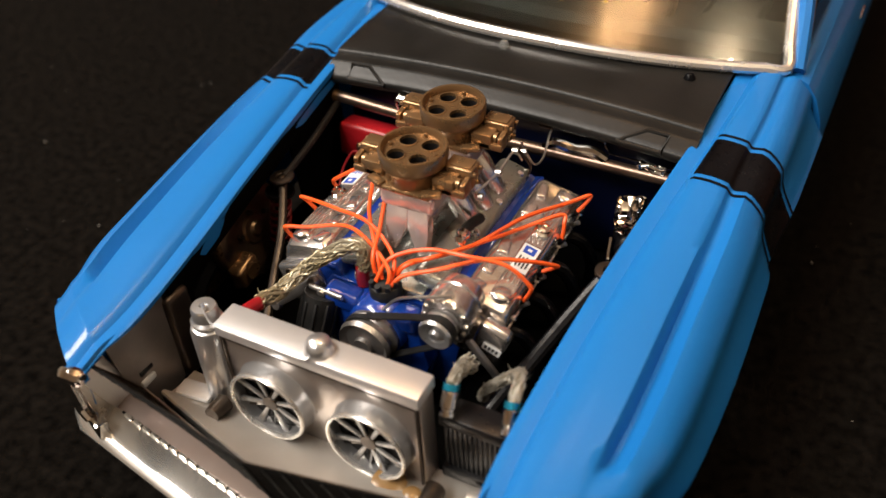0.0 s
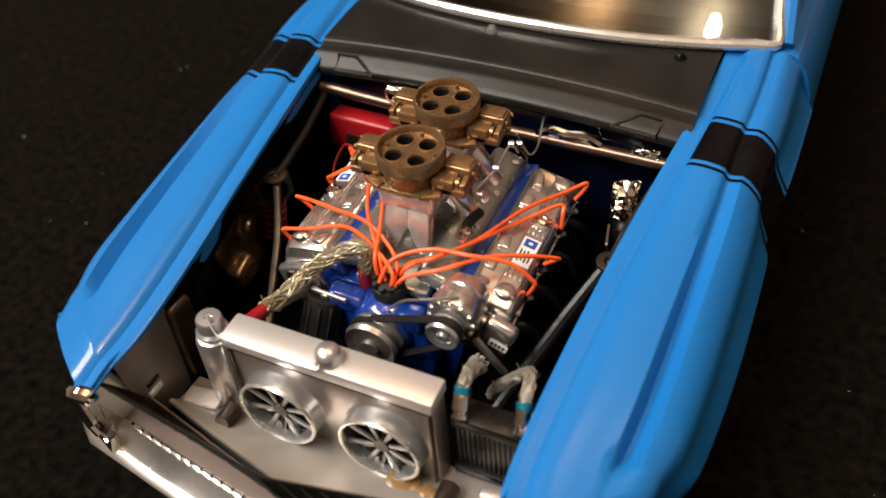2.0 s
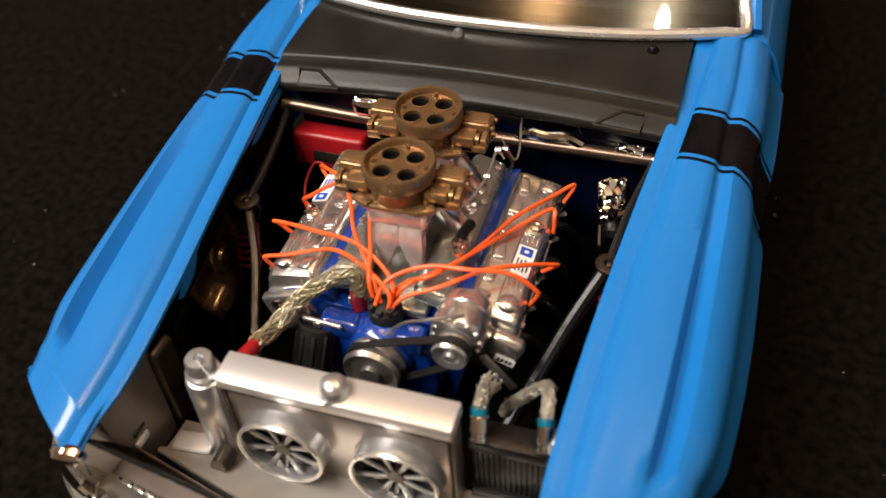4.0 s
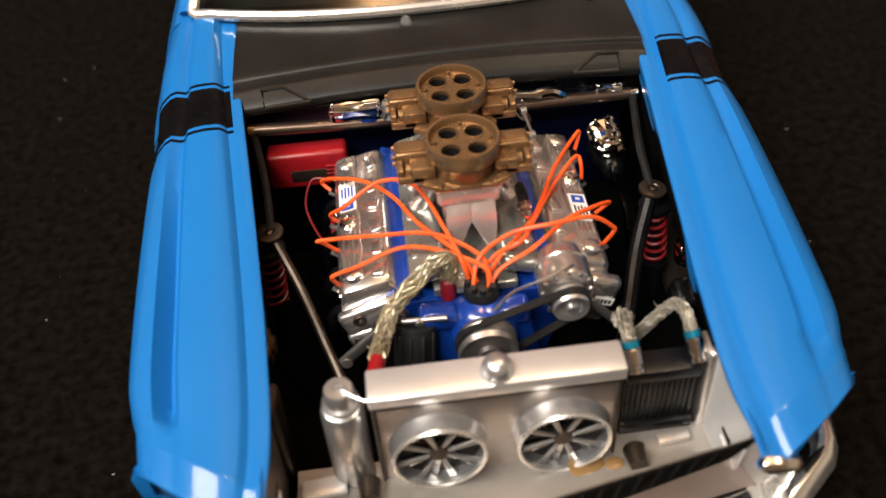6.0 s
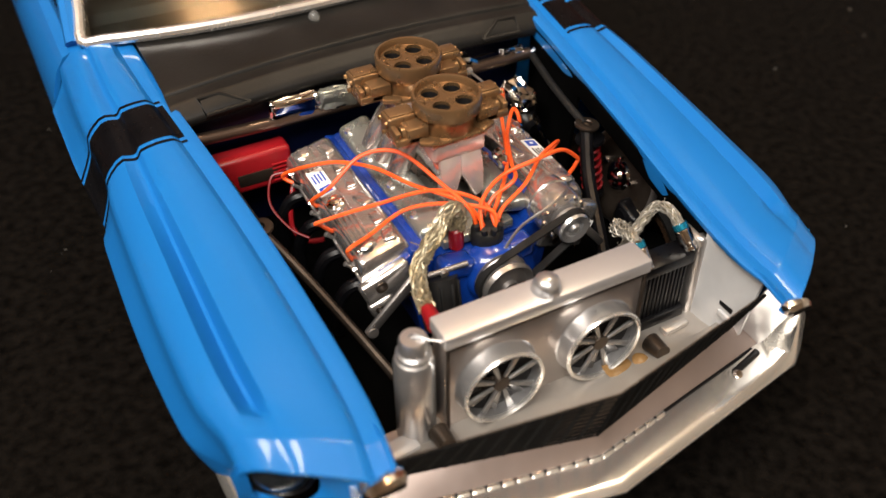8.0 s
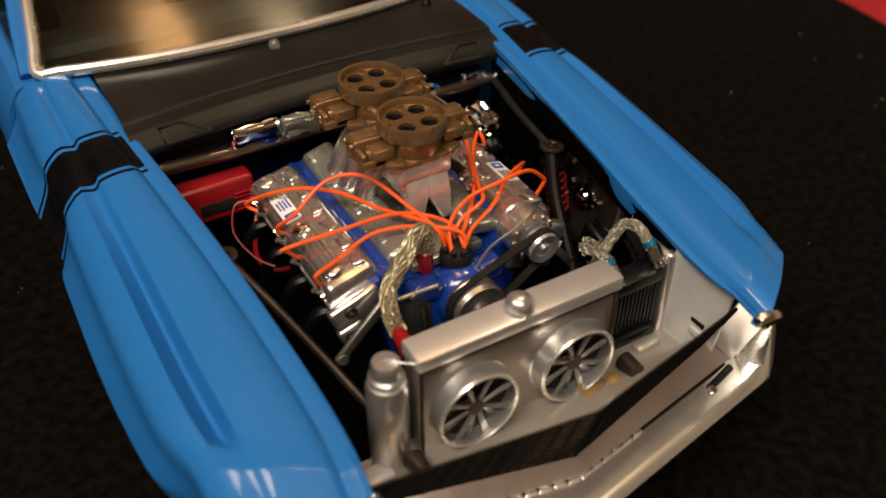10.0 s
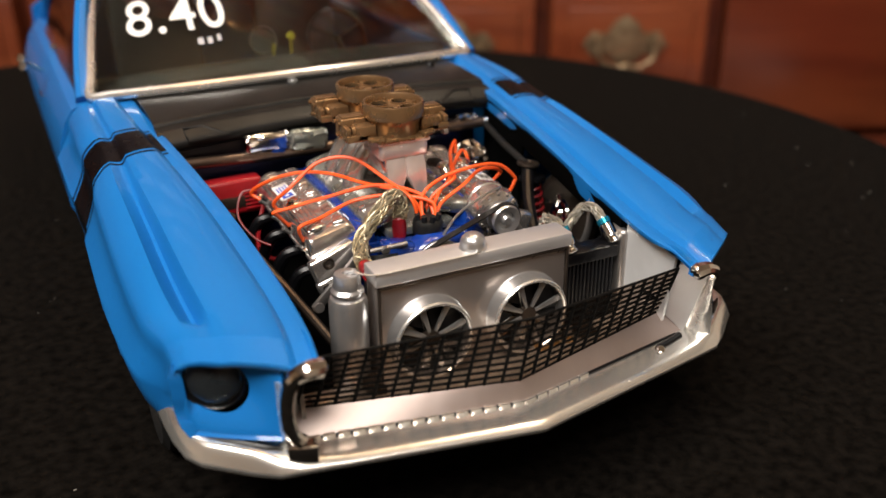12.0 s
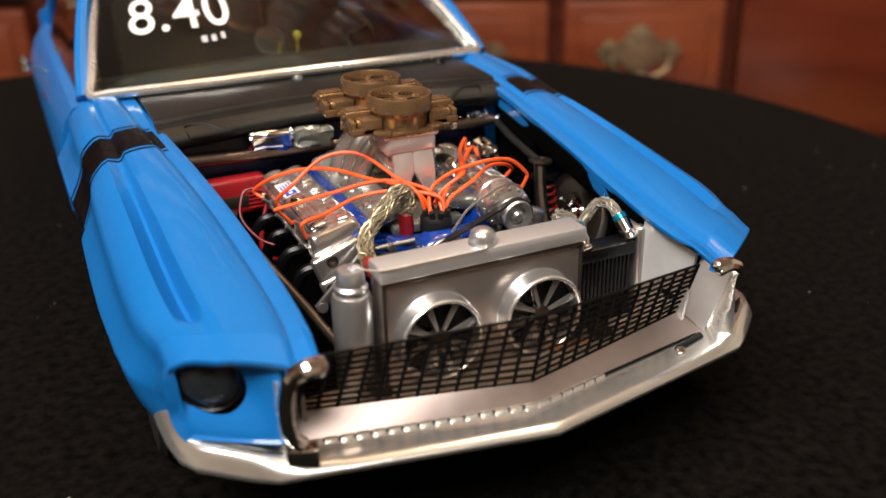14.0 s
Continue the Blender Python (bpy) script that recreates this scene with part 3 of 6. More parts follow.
def build_rear_body():
    for side in (-1, 1):
        bm = bmesh.new()
        ys = [73 + k for k in range(0, 106)]
        loft(bm, [[(side * x, y, z) for x, z in body_section(y)] for y in ys])
        gone = [f for f in bm.faces if in_arch(f.calc_center_median().y, f.calc_center_median().z)]
        bmesh.ops.delete(bm, geom=gone, context="FACES")
        round_arch(bm)
        solid(bm, 0.7)
        side_ob = part("body_side", bm, BLUE, car, smooth=24)
        # door handle
        bm = bmesh.new()
        box(bm, (side * 36.8, 108, 24.2), (0.8, 4.4, 0.8), 0.3)
        part("door_handle", bm, CHROME, side_ob)
        if side < 0:
            # little twin mirror on the door and the lock button behind it
            bm = bmesh.new()
            rod(bm, (-36.2, 103, 29.4), (-38.6, 102, 31.4), 0.3)
            for x, y, z in ((-39.3, 101.5, 32.3), (-39.3, 101.5, 30.9)):
                lathe(bm, [(0, 0.5), (0.6, 0.45), (0.8, 0.1), (0.75, -0.3), (0.4, -0.6), (0, -0.7)], (x, y, z), (-0.2, -1, 0.1), 16)
            part("door_mirror", bm, CHROME, side_ob, "tiny bright twin mirror")
            bm = bmesh.new()
            lathe(bm, [(0, 0), (0.35, 0), (0.35, 0.9), (0.6, 1.1), (0.5, 1.6), (0, 1.7)], (-33.1, 116, 29.6), seg=12)
            part("lock_button", bm, CHROME, side_ob)
        # A pillar and window frame
        bm = bmesh.new()
        tube(bm, [(side * 32.7, 74.0, 31.0), (side * 31.2, 82, 36.8), (side * 28.3, 93, 44.3), (side * 26.2, 99, 47.2)], 1.1, 8)
        tube(bm, [(side * 26.2, 99, 47.2), (side * 26, 112, 48.8), (side * 26.5, 126, 48.0), (side * 30.0, 146, 37.5), (side * 31.5, 152, 30)], 1.25, 8)
        part("pillar", bm, BLUE, car)
        bm = bmesh.new()
        tube(bm, [(side * 33.3, 76, 29.9), (side * 31.9, 84, 36.0), (side * 29.6, 93, 42.2), (side * 27.8, 99, 45.6), (side * 27.4, 112, 46.8)], 0.3, 6)
        part("window_trim", bm, CHROME, car, "thin chrome window trim")
        bm = bmesh.new()
        loft(bm, [[(side * 33.4, 77, 29.9), (side * 33.4, 105, 29.9), (side * 33.2, 135, 29.9)], [(side * 30.0, 91, 40.5), (side * 29.5, 107, 42), (side * 29.3, 128, 42)], [(side * 27.4, 100, 46), (side * 27.0, 112, 47.5), (side * 27.0, 124, 47)]])
        solid(bm, 0.3)
        part("side_window", bm, GLASS, car)
    # roof, rear deck and tail
    bm = bmesh.new()
    rows = []
    for y, z, w in ((97.5, 47.3, 26), (101, 48.4, 26), (110, 49.4, 26), (122, 49.0, 26), (130, 47.2, 26.5), (145, 40.0, 28.5), (158, 33.6, 31), (166, 31.2, 31.5), (178, 29.6, 30.8)):
        rows.append([(w * k / 6, y, z - 1.6 * (abs(k) / 6) ** 3) for k in range(-6, 7)])
    loft(bm, rows)
    solid(bm, 0.8)
    part("roof", bm, BLUE, car, smooth=50)
    bm = bmesh.new()
    loft(bm, [[(-33, 178, 28), (-31, 178.6, 29.3), (0, 179, 29.9), (31, 178.6, 29.3), (33, 178, 28)], [(-33.4, 178.5, 18), (-20, 179.5, 18), (0, 180, 18), (20, 179.5, 18), (33.4, 178.5, 18)], [(-33, 178, 9), (-20, 178.6, 9), (0, 179, 9), (20, 178.6, 9), (33, 178, 9)]])
    solid(bm, 0.8)
    part("tail_panel", bm, BLUE, car)
    bm = bmesh.new()
    box(bm, (0, 95, 8.4), (60, 165, 1.4), 0.4)
    part("floor_pan", bm, BAY_DARK, car)


build_rear_body()


def ws_point(u, v, lift=0.0):
    """Windscreen surface: u from -1 to 1 across, v from 0 at the base to 1 at the roof."""
    half = 31.6 + (25.3 - 31.6) * v
    x = half * u
    y = 64.6 + 8.2 * abs(u) ** 2.2 + v * (33.4 - 4.6 * abs(u) ** 2.2)
    z = 33.0 - 1.9 * abs(u) ** 2 + v * 15.2 + 0.9 * math.sin(math.pi * v)
    n = Vector((0.25 * u, -0.42, 0.88)).normalized()
    return Vector((x, y, z)) + n * lift


def build_windscreen():
    bm = bmesh.new()
    loft(bm, [[ws_point(u / 16, v / 8) for u in range(-16, 17)] for v in range(9)])
    solid(bm, 0.35)
    glass = part("windscreen", bm, GLASS, car, "tinted clear windscreen", smooth=60)
    bm = bmesh.new()
    tube(bm, [ws_point(-1, k / 8, 0.25) for k in range(8, 0, -1)] + [ws_point(u / 12, 0.012, 0.3) for u in range(-12, 13)] + [ws_point(1, k / 8, 0.25) for k in range(1, 9)], 0.78, 10, 3)
    part("windscreen_trim", bm, TRIM, car, "bright chrome windscreen surround")
    # the hand-lettered elapsed time on the glass
    curve = bpy.data.curves.new("digits", "FONT")
    curve.body, curve.size, curve.extrude, curve.offset = "8.40", 8.4, 0.02, 0.05
    curve.space_character = 1.08
    tmp = bpy.data.objects.new("tmp", curve)
    me = bpy.data.meshes.new_from_object(tmp)
    bm = bmesh.new()
    bm.from_mesh(me)
    bpy.data.objects.remove(tmp)
    bpy.data.meshes.remove(me)
    for v in bm.verts:
        u = (-24.0 + v.co.x) / 29.0
        w = 0.365 + v.co.y * 0.044
        v.co = ws_point(u, w, 0.22 + v.co.z)
    part("lettering", bm, WHITE, glass, "white painted figures on the windscreen")
    bm = bmesh.new()
    for a, b, c in ((-0.48, 0.26, 0.03), (-0.43, 0.26, 0.025), (-0.38, 0.27, 0.02)):
        loft(bm, [[ws_point(a, b, 0.22), ws_point(a + c, b, 0.22)], [ws_point(a, b + 0.04, 0.22), ws_point(a + c, b + 0.045, 0.22)]])
    part("small_marking", bm, FAINT, glass, "small faint white marking")


build_windscreen()


def build_cowl():
    bm = bmesh.new()
    rows = []
    # section from the windscreen forward: flat top, a step, a band, then the rolled front edge
    edge = [(57.4, 32.32), (56.5, 32.18), (56.25, 32.05), (56.1, 31.75), (55.7, 31.62), (54.9, 31.6), (54.5, 31.52), (54.2, 31.35), (53.2, 30.75), (52.6, 30.4), (52.35, 30.1), (52.3, 29.7), (52.45, 29.2), (53.4, 28.5), (55.0, 28.3)]
    for k in range(-20, 21):
        u = k / 20
        x = 25.6 * u
        base = ws_point(u * 0.81, 0.0)
        row = [(x, base.y + 1.5, base.z - 0.5), (x, base.y - 0.4, base.z - 0.2), (x, (57.0 + base.y) / 2, (32.3 - 0.9 * u * u + base.z) / 2 + 0.12)]
        rows.append(row + [(x, y - 0.5 * u * u, z - 0.9 * u * u) for y, z in edge])
    loft(bm, rows)
    solid(bm, 0.4)
    cowl = part("cowl_panel", bm, COWL_BLACK, car, "satin black scuttle panel", smooth=40)
    for s in (-1, 1):
        # a triangular hinge pocket: raised rim round a dark hollow
        at = Matrix.Translation((s * 19.2, 53.1, 29.75)) @ Matrix.Rotation(radians(30), 4, "X") @ Matrix.Scale(s, 4, (1, 0, 0))
        bm = bmesh.new()
        tri = [(-3.0, -1.0), (2.6, -1.25), (2.9, 1.1), (0.2, 1.25)]
        tube(bm, [at @ Vector((x, y, 0.4)) for x, y in tri + tri[:1]], 0.3, 8, 1, False)
        pocket = part("hinge_pocket", bm, COWL_BLACK, cowl)
        bm = bmesh.new()
        prism(bm, [(-2.7, -0.9), (2.5, -1.1), (2.7, 1.0), (0.2, 1.1)], 0, 0.35, 0.1, at)
        bmesh.ops.recalc_face_normals(bm, faces=bm.faces)
        part("pocket_floor", bm, BAY_BLACK, pocket)
    # washer nozzles and wiper spindle
    for x, y, z in ((-3.4, 62.6, 33.0), (21.0, 65.5, 32.0)):
        bm = bmesh.new()
        lathe(bm, [(0, 0), (0.75, 0), (0.8, 0.3), (0.55, 0.8), (0.3, 1.0), (0, 1.05)], (x, y, z - 0.25), seg=14)
        part("washer_nozzle", bm, CLEAR if x < 0 else BLACK_GLOSS, cowl)


build_cowl()


def build_interior():
    bm = bmesh.new()
    tube(bm, [(-29, 80, 29.6), (-15, 76, 31.2), (0, 74.5, 31.6), (15, 76, 31.2), (29, 80, 29.6)], 2.6, 10)
    box(bm, (0, 84, 27), (60, 9, 7), 1.2)
    part("dashboard", bm, INTERIOR, car)
    bm = bmesh.new()
    ring = [(13 + 5.2 * math.cos(a), 88 + 2.6 * math.sin(a), 33 + 4.4 * math.sin(a)) for a in [2 * math.pi * k / 28 for k in range(29)]]
    tube(bm, ring, 0.4, 6, 1, False)
    rod(bm, (13, 87.6, 33), (13, 82, 29), 0.6)
    for a in (0.4, 2.7, 4.7):
        rod(bm, (13, 88, 33), (13 + 5 * math.cos(a), 88 + 2.5 * math.sin(a), 33 + 4.2 * math.sin(a)), 0.3)
    wheel = part("steering_wheel", bm, RUBBER, car)
    bm = bmesh.new()
    box(bm, (-1.6, 78.2, 33.9), (0.55, 0.25, 3.0), 0.1, rot(20, 0, 4))
    part("yellow_marker", bm, YELLOW, car, "small yellow strip on the dashboard")
    # round rev counter standing on the dashboard, with a yellow knob beside it
    bm = bmesh.new()
    lathe(bm, [(0, -1.6), (1.6, -1.4), (2.2, -0.6), (2.3, 0.1), (0, 0.12)], (-1.7, 84.0, 34.7), (0, -1, 0.25), 28)
    rod(bm, (-1.7, 84.8, 33.0), (-1.7, 85.0, 30.0), 0.5)
    gauge = part("rev_counter", bm, INTERIOR, car)
    bm = bmesh.new()
    lathe(bm, [(2.15, 0.05), (2.2, 0.25), (2.35, 0.3), (2.45, 0.1), (2.4, -0.1)], (-1.7, 84.0, 34.7), (0, -1, 0.25), 32)
    part("gauge_rim", bm, STEEL, gauge, "thin pale rim of the gauge")
    bm = bmesh.new()
    lathe(bm, [(0, -0.5), (0.5, -0.4), (0.75, 0), (0.6, 0.4), (0, 0.55)], (3.2, 84.0, 35.0), (0, -1, 0.3), 18)
    rod(bm, (3.2, 84.2, 34.8), (3.2, 84.4, 30.0), 0.25)
    part("yellow_knob", bm, YELLOW, car, "small yellow knob on the dashboard")
    for x in (-14, 14):
        bm = bmesh.new()
        box(bm, (x, 108, 20), (17, 17, 5), 2)
        box(bm, (x, 117, 29), (17, 4.5, 19), 2, rot(-14))
        box(bm, (x, 119.5, 40), (9, 3, 5), 1.2, rot(-14))
        part("seat", bm, INTERIOR, car)
    bm = bmesh.new()
    box(bm, (0, 97.8, 44.6), (7, 0.8, 2), 0.4)
    part("rear_view_mirror", bm, CHROME, car)


build_interior()


# ---- the nose: headlamps, grille, valance, bumper ----
def vee(x, y0, k, bend=0.0):
    """Plan line of the vee-shaped nose."""
    return y0 + k * abs(x) + bend * abs(x) ** 3


def solid_film(rows):
    bm = bmesh.new()
    loft(bm, rows)
    for v in bm.verts:
        v.co.y += 0.3
    return solid(bm, 0.08)


def build_nose():
    for s in (-1, 1):
        # headlamp surround: scooped blue panel under the wing's brow
        bm = bmesh.new()
        hx, hz, rows = 30.5, 20.1, []

        def lamp_y(x, z):
            u, v = (x - 24.4) / 8.8, (23.5 - z) / 8.4
            scoop = 2.1 * smoothstep(0.0, 0.5, u) * (1 - smoothstep(0.9, 1.0, u))
            return -1.0 + brow(x, s) + 0.6 * (1 - smoothstep(0, 0.2, v)) + scoop * smoothstep(-0.1, 0.16, v) * (1 - smoothstep(0.4, 1.0, v))

        for i in range(73):
            a = 2 * math.pi * i / 72
            ca, sa = math.cos(a), math.sin(a)
            reach = min((33.95 - hx) / ca if ca > 1e-6 else 99, ((25.1 if s < 0 else 26.4) - hx) / ca if ca < -1e-6 else 99, (23.4 - 1.6 * max(0, ca) - hz) / sa if sa > 1e-6 else 99, (15.1 - hz) / sa if sa < -1e-6 else 99)
            r0 = min(3.0, reach - 0.05)
            row = []
            for j in range(11):
                r = r0 + (reach - r0) * j / 10
                x, z = hx + r * ca, hz + r * sa
                row.append((s * x, lamp_y(x, z) + (0 if s < 0 else 1.4 * smoothstep(25, 29, x)), z))
            rows.append(row)
        loft(bm, rows)
        bmesh.ops.remove_doubles(bm, verts=bm.verts, dist=0.001)
        solid(bm, 0.5)
        panel = part("headlamp_surround", bm, BLUE, car, smooth=60)
        axis = Vector((s * 0.45, -1, 0)).normalized()
        c = Vector((s * 30.4, 6.2 if s < 0 else 9.2, 20.0))
        bm = bmesh.new()
        lathe(bm, [(3.3, -2.2), (3.3, -0.1), (3.2, 0.2), (3.05, 0.25), (2.9, 0.1), (2.8, -0.3), (2.75, -1.8)], c, axis, 40)
        part("bezel", bm, BAY_BLACK, panel, "dark headlamp bezel")
        bm = bmesh.new()
        lathe(bm, [(2.75, -0.1), (2.4, 0.4), (1.5, 0.8), (0, 0.95)], c, axis, 32)
        solid(bm, 0.25)
        part("headlamp_glass", bm, LAMP_GLASS, panel)
        bm = bmesh.new()
        lathe(bm, [(2.75, -0.2), (2.0, -1.0), (0.9, -1.5), (0, -1.6)], c, axis, 32)
        lathe(bm, [(0, 0.3), (0.45, 0.2), (0.45, -1.2), (0, -1.2)], c, axis, 12)
        part("reflector", bm, LAMP_DARK, panel)
        # lower panel from lamp to bumper
        bm = bmesh.new()
        back, x0 = (0, 25.1) if s < 0 else (2.6, 26.4)
        loft(bm, [[(s * (x0 + 8.2 * k / 8), brow(x0 + 8.2 * k / 8, s) - 0.9 + back * min(1, k / 3), 15.6 - 0.7 * k / 8) for k in range(9)], [(s * (x0 + 8.2 * k / 8), brow(x0 + 8.2 * k / 8, s) + 1.6 + 1.8 * k / 8 + back * min(1, k / 3), 12.9) for k in range(9)]])
        solid(bm, 0.5)
        part("lower_apron", bm, BLUE, car)
        # chrome horn curling round the grille's end
        bm = bmesh.new()
        pts = [(s * 21.9, -1.5, 23.5), (s * 23.2, -1.75, 23.7), (s * 24.5, -1.5, 23.0), (s * 25.1, -1.1, 21.0), (s * 25.2, -0.9, 18.6), (s * 24.9, -0.9, 16.6), (s * 24.0, -1.0, 15.5)]
        if s > 0:
            pts = pts[:3] + [(s * 24.9, -1.0, 22.3)]
        tube(bm, pts, 0.85, 10, 6, radii=lambda t: 1.2 - 0.35 * smoothstep(0, 0.5, t))
        lathe(bm, [(0, -0.6), (0.7, -0.4), (0.9, 0.2), (0.6, 0.8), (0, 1.0)], (s * 22.2, -1.5, 23.6), (-s, 0, 0.1), 14)
        part("grille_horn", bm, CHROME, car, "chrome end of the grille surround")
        # side cheek of the surround, rising from the valance
        bm = bmesh.new()
        rows = []
        for k in range(7):
            v = k / 6
            z = 15.4 + 7.4 * v
            rows.append([(s * (22.9 + 0.3 * v), 4.8 - 2.3 * v, z), (s * (23.9 + 0.25 * v), 3.6 - 2.6 * v, z - 1.1 + 0.8 * v), (s * (24.7 + 0.15 * v), 2.6 - 3.2 * v, z - 2.2 + 1.6 * v)])
        loft(bm, rows)
        solid(bm, 0.35)
        part("surround_cheek", bm, TANK_TOP, car, smooth=50)
        out = [(13, 26.1), (17.4, 25.9), (20.4, 25.4)] if s > 0 else [(13, 25.5), (21, 25.4)]
        bm = bmesh.new()
        rows = []
        for z in (13.2, 14.4, 15.5, 16.6, 17.6, 18.6, 19.6, 20.6, 21.6):
            xo = lerp_table(out, z)
            f = (xo - 24.75) / 2.95
            rows.append([(s * 24.75, 2.7 - 0.36 * (z - 13.2), z), (s * (24.75 + 0.65 * f), 1.2 - 0.25 * (z - 13.2), z), (s * (24.75 + 1.45 * f), 0.2 - 0.16 * (z - 13.2), z), (s * xo, -0.5, z), (s * (xo + 0.3), 1.6, z)])
        loft(bm, rows)
        solid(bm, 0.3)
        part("horn_flank", bm, TRIM, car, "chrome flank of the grille surround", smooth=50)
    # valance: silver ledge between grille and bumper
    bm = bmesh.new()
    rows = []
    for k in range(-24, 25):
        x = 24.6 * k / 24
        yi, yo = vee(x, -0.9, 0.255), vee(x, -1.75, 0.182)
        rows.append([(x, yi + 0.7, 14.7), (x, yi + 0.15, 15.25), (x, yi - 0.05, 15.3), (x, yi * 0.5 + yo * 0.5 - 0.12, 14.35), (x, yo - 0.1, 13.35), (x, yo + 0.05, 13.2)])
    loft(bm, rows)
    solid(bm, 0.35)
    valance = part("valance", bm, VALANCE, car, "dull silver ledge below the grille")
    # beads along the joint with the bumper, on a dark strip
    bm = bmesh.new()
    for s in (-1, 1):
        tube(bm, [(s * x, vee(x, -1.95, 0.182), 13.22) for x in (0.3, 8, 16, 23.2)], 0.22, 6, 1, True)
    part("joint_strip", bm, BAY_BLACK, valance, "dark joint along the bumper")
    for k in range(-15, 6):
        x = 22.8 * (k + 0.5) / 15
        y = vee(x, -2.0, 0.182)
        bm = bmesh.new()
        box(bm, (x, y, 13.27), (1.36 - 0.06 * (k % 3), 0.5, 0.5), 0.1, rot(0, 0, math.degrees(math.atan(0.182)) * (1 if x > 0 else -1)))
        part("bead", bm, BUMPER, valance, "short bright bead along the bumper joint")
    # bumper
    bm = bmesh.new()
    rows = []
    xs = [-36.4, -36.3, -36.0, -35.2, -33.8, -31.5, -29, -26.5, -24, -20, -16, -12, -8, -4, -1.2, 0, 1.2, 4, 8, 12, 16, 20, 24, 26.5, 29, 31.5, 33.8, 35.2, 36.0, 36.3, 36.4]
    for x in xs:
        a = abs(x)
        y = -4.9 + 0.185 * a if a < 27 else -4.9 + 0.185 * 27 + (a - 27) * 0.62 + max(0, a - 33.8) ** 2 * 0.5
        if a > 36.35:
            y = 15.5
        elif a > 36.25:
            y = 12.5
        elif a > 35.9:
            y = 9.4
        turn = smoothstep(27, 36, a)
        top = 13.25 + 1.3 * smoothstep(22.5, 28, a)
        lip = 1.4 + 1.9 * (1 - smoothstep(22.5, 28, a))
        prof = [(lip, top - 0.1), (lip * 0.4, top), (0.05, top - 0.04), (-0.4, top * 0.8 + 2.58), (-0.8, top * 0.55 + 5.75), (-1.1, top * 0.3 + 8.9), (-1.32, 12.75), (-1.4, 12.6), (-1.3, 12.2), (-1.0, 11.85), (-0.5, 11.6), (0.3, 11.45), (1.6, 11.3)]
        x = math.copysign(min(a, 27) + max(0, a - 27) * 0.74, x)
        rows.append([(x - (1 if x > 0 else -1) * turn * d * 0.8, y + d * (1 - 0.75 * turn), z) for d, z in prof])
    loft(bm, rows)
    solid(bm, 0.5)
    bumper = part("front_bumper", bm, BUMPER, car, "vee-shaped chrome front bumper", smooth=60)
    for s in (-1, 1):
        if s < 0:
            bm = bmesh.new()
            prism(bm, [(-1.5, -0.5), (1.5, -0.8), (1.6, 0.7), (-1.5, 0.9)], 12.9, 15.2, 0.3, Matrix.Translation((s * 24.0, -0.7, 0)) @ Matrix.Rotation(radians(14 * s), 4, "Z"))
            part("bumper_guard", bm, CHROME, bumper, "short chrome bumper guard")
        bm = bmesh.new()
        line = []
        for k in range(9):
            a = (25.4 if s < 0 else 29.5) + (33.6 - (25.4 if s < 0 else 29.5)) * k / 8
            line.append((s * (min(a, 27) + max(0, a - 27) * 0.74), -4.9 + 0.185 * min(a, 27) + max(0, a - 27) * 0.62 + 0.95, 14.5 - 0.75 * (1 - smoothstep(24, 28, a))))
        tube(bm, line, 0.6, 10, 2, True, radii=lambda t: 0.62 - 0.4 * smoothstep(0.55, 1.0, t))
        part("bumper_recess", bm, BAY_BLACK, bumper)
    # a dark notch with a bright stud in the joint
    bm = bmesh.new()
    tube(bm, [(19.3, 0.5, 13.25), (21.2, 0.95, 13.35), (23.2, 1.5, 13.5)], 0.42, 8, 4)
    notch = part("joint_notch", bm, BAY_BLACK, bumper, "dark notch in the bumper joint")
    bm = bmesh.new()
    lathe(bm, [(0, 0.7), (0.4, 0.6), (0.55, 0.2), (0.5, -0.3)], (19.3, 0.2, 13.15), (0, -0.7, 0.7), 14)
    part("stud", bm, CHROME, notch)
    bm = bmesh.new()
    rows = [[(28 * k / 12, vee(28 * k / 12, -2.3, 0.2), 11.5) for k in range(-12, 13)], [(26 * k / 12, vee(26 * k / 12, 2.5, 0.2), 9.2) for k in range(-12, 13)]]
    loft(bm, rows)
    solid(bm, 0.5)
    part("front_apron", bm, BLUE, car)
    # grille netting on the vee, held in a thin brown-tinted film
    z0, L, n, rise = 15.3, 22.8, 12, 8.7

    def net(half, u, v):
        x = L * u
        lean = (0.15, 0.02) if half < 0 else (0.225, 0.075)
        y0, y1 = vee(x, -0.8, 0.25), vee(x, -3.2, lean[0])
        return (half * x - 0.5 * v * half * u, y0 + (y1 - y0) * v, z0 + v * (rise - x * lean[1]))

    mesh = part("grille_film", solid_film([[net(h, u / 6, v / 2) for h, u in [(-1, 6 - k) for k in range(6)] + [(1, k) for k in range(7)]] for v in range(3)]), FILM, car, "thin brown-tinted film behind the grille mesh")
    bm = bmesh.new()
    for half in (-1, 1):
        for k in range(n + 1):
            tube(bm, [net(half, k / n, 0), net(half, k / n, 1)], 0.2, 5, 1, False)
        for r in range(10):
            tube(bm, [net(half, q / 6, r / 9) for q in range(7)], 0.15, 5, 1, False)
    tagged(part("grille_mesh", bm, NETTING, mesh, "black wire mesh grille insert"), kind="stuff")


build_nose()


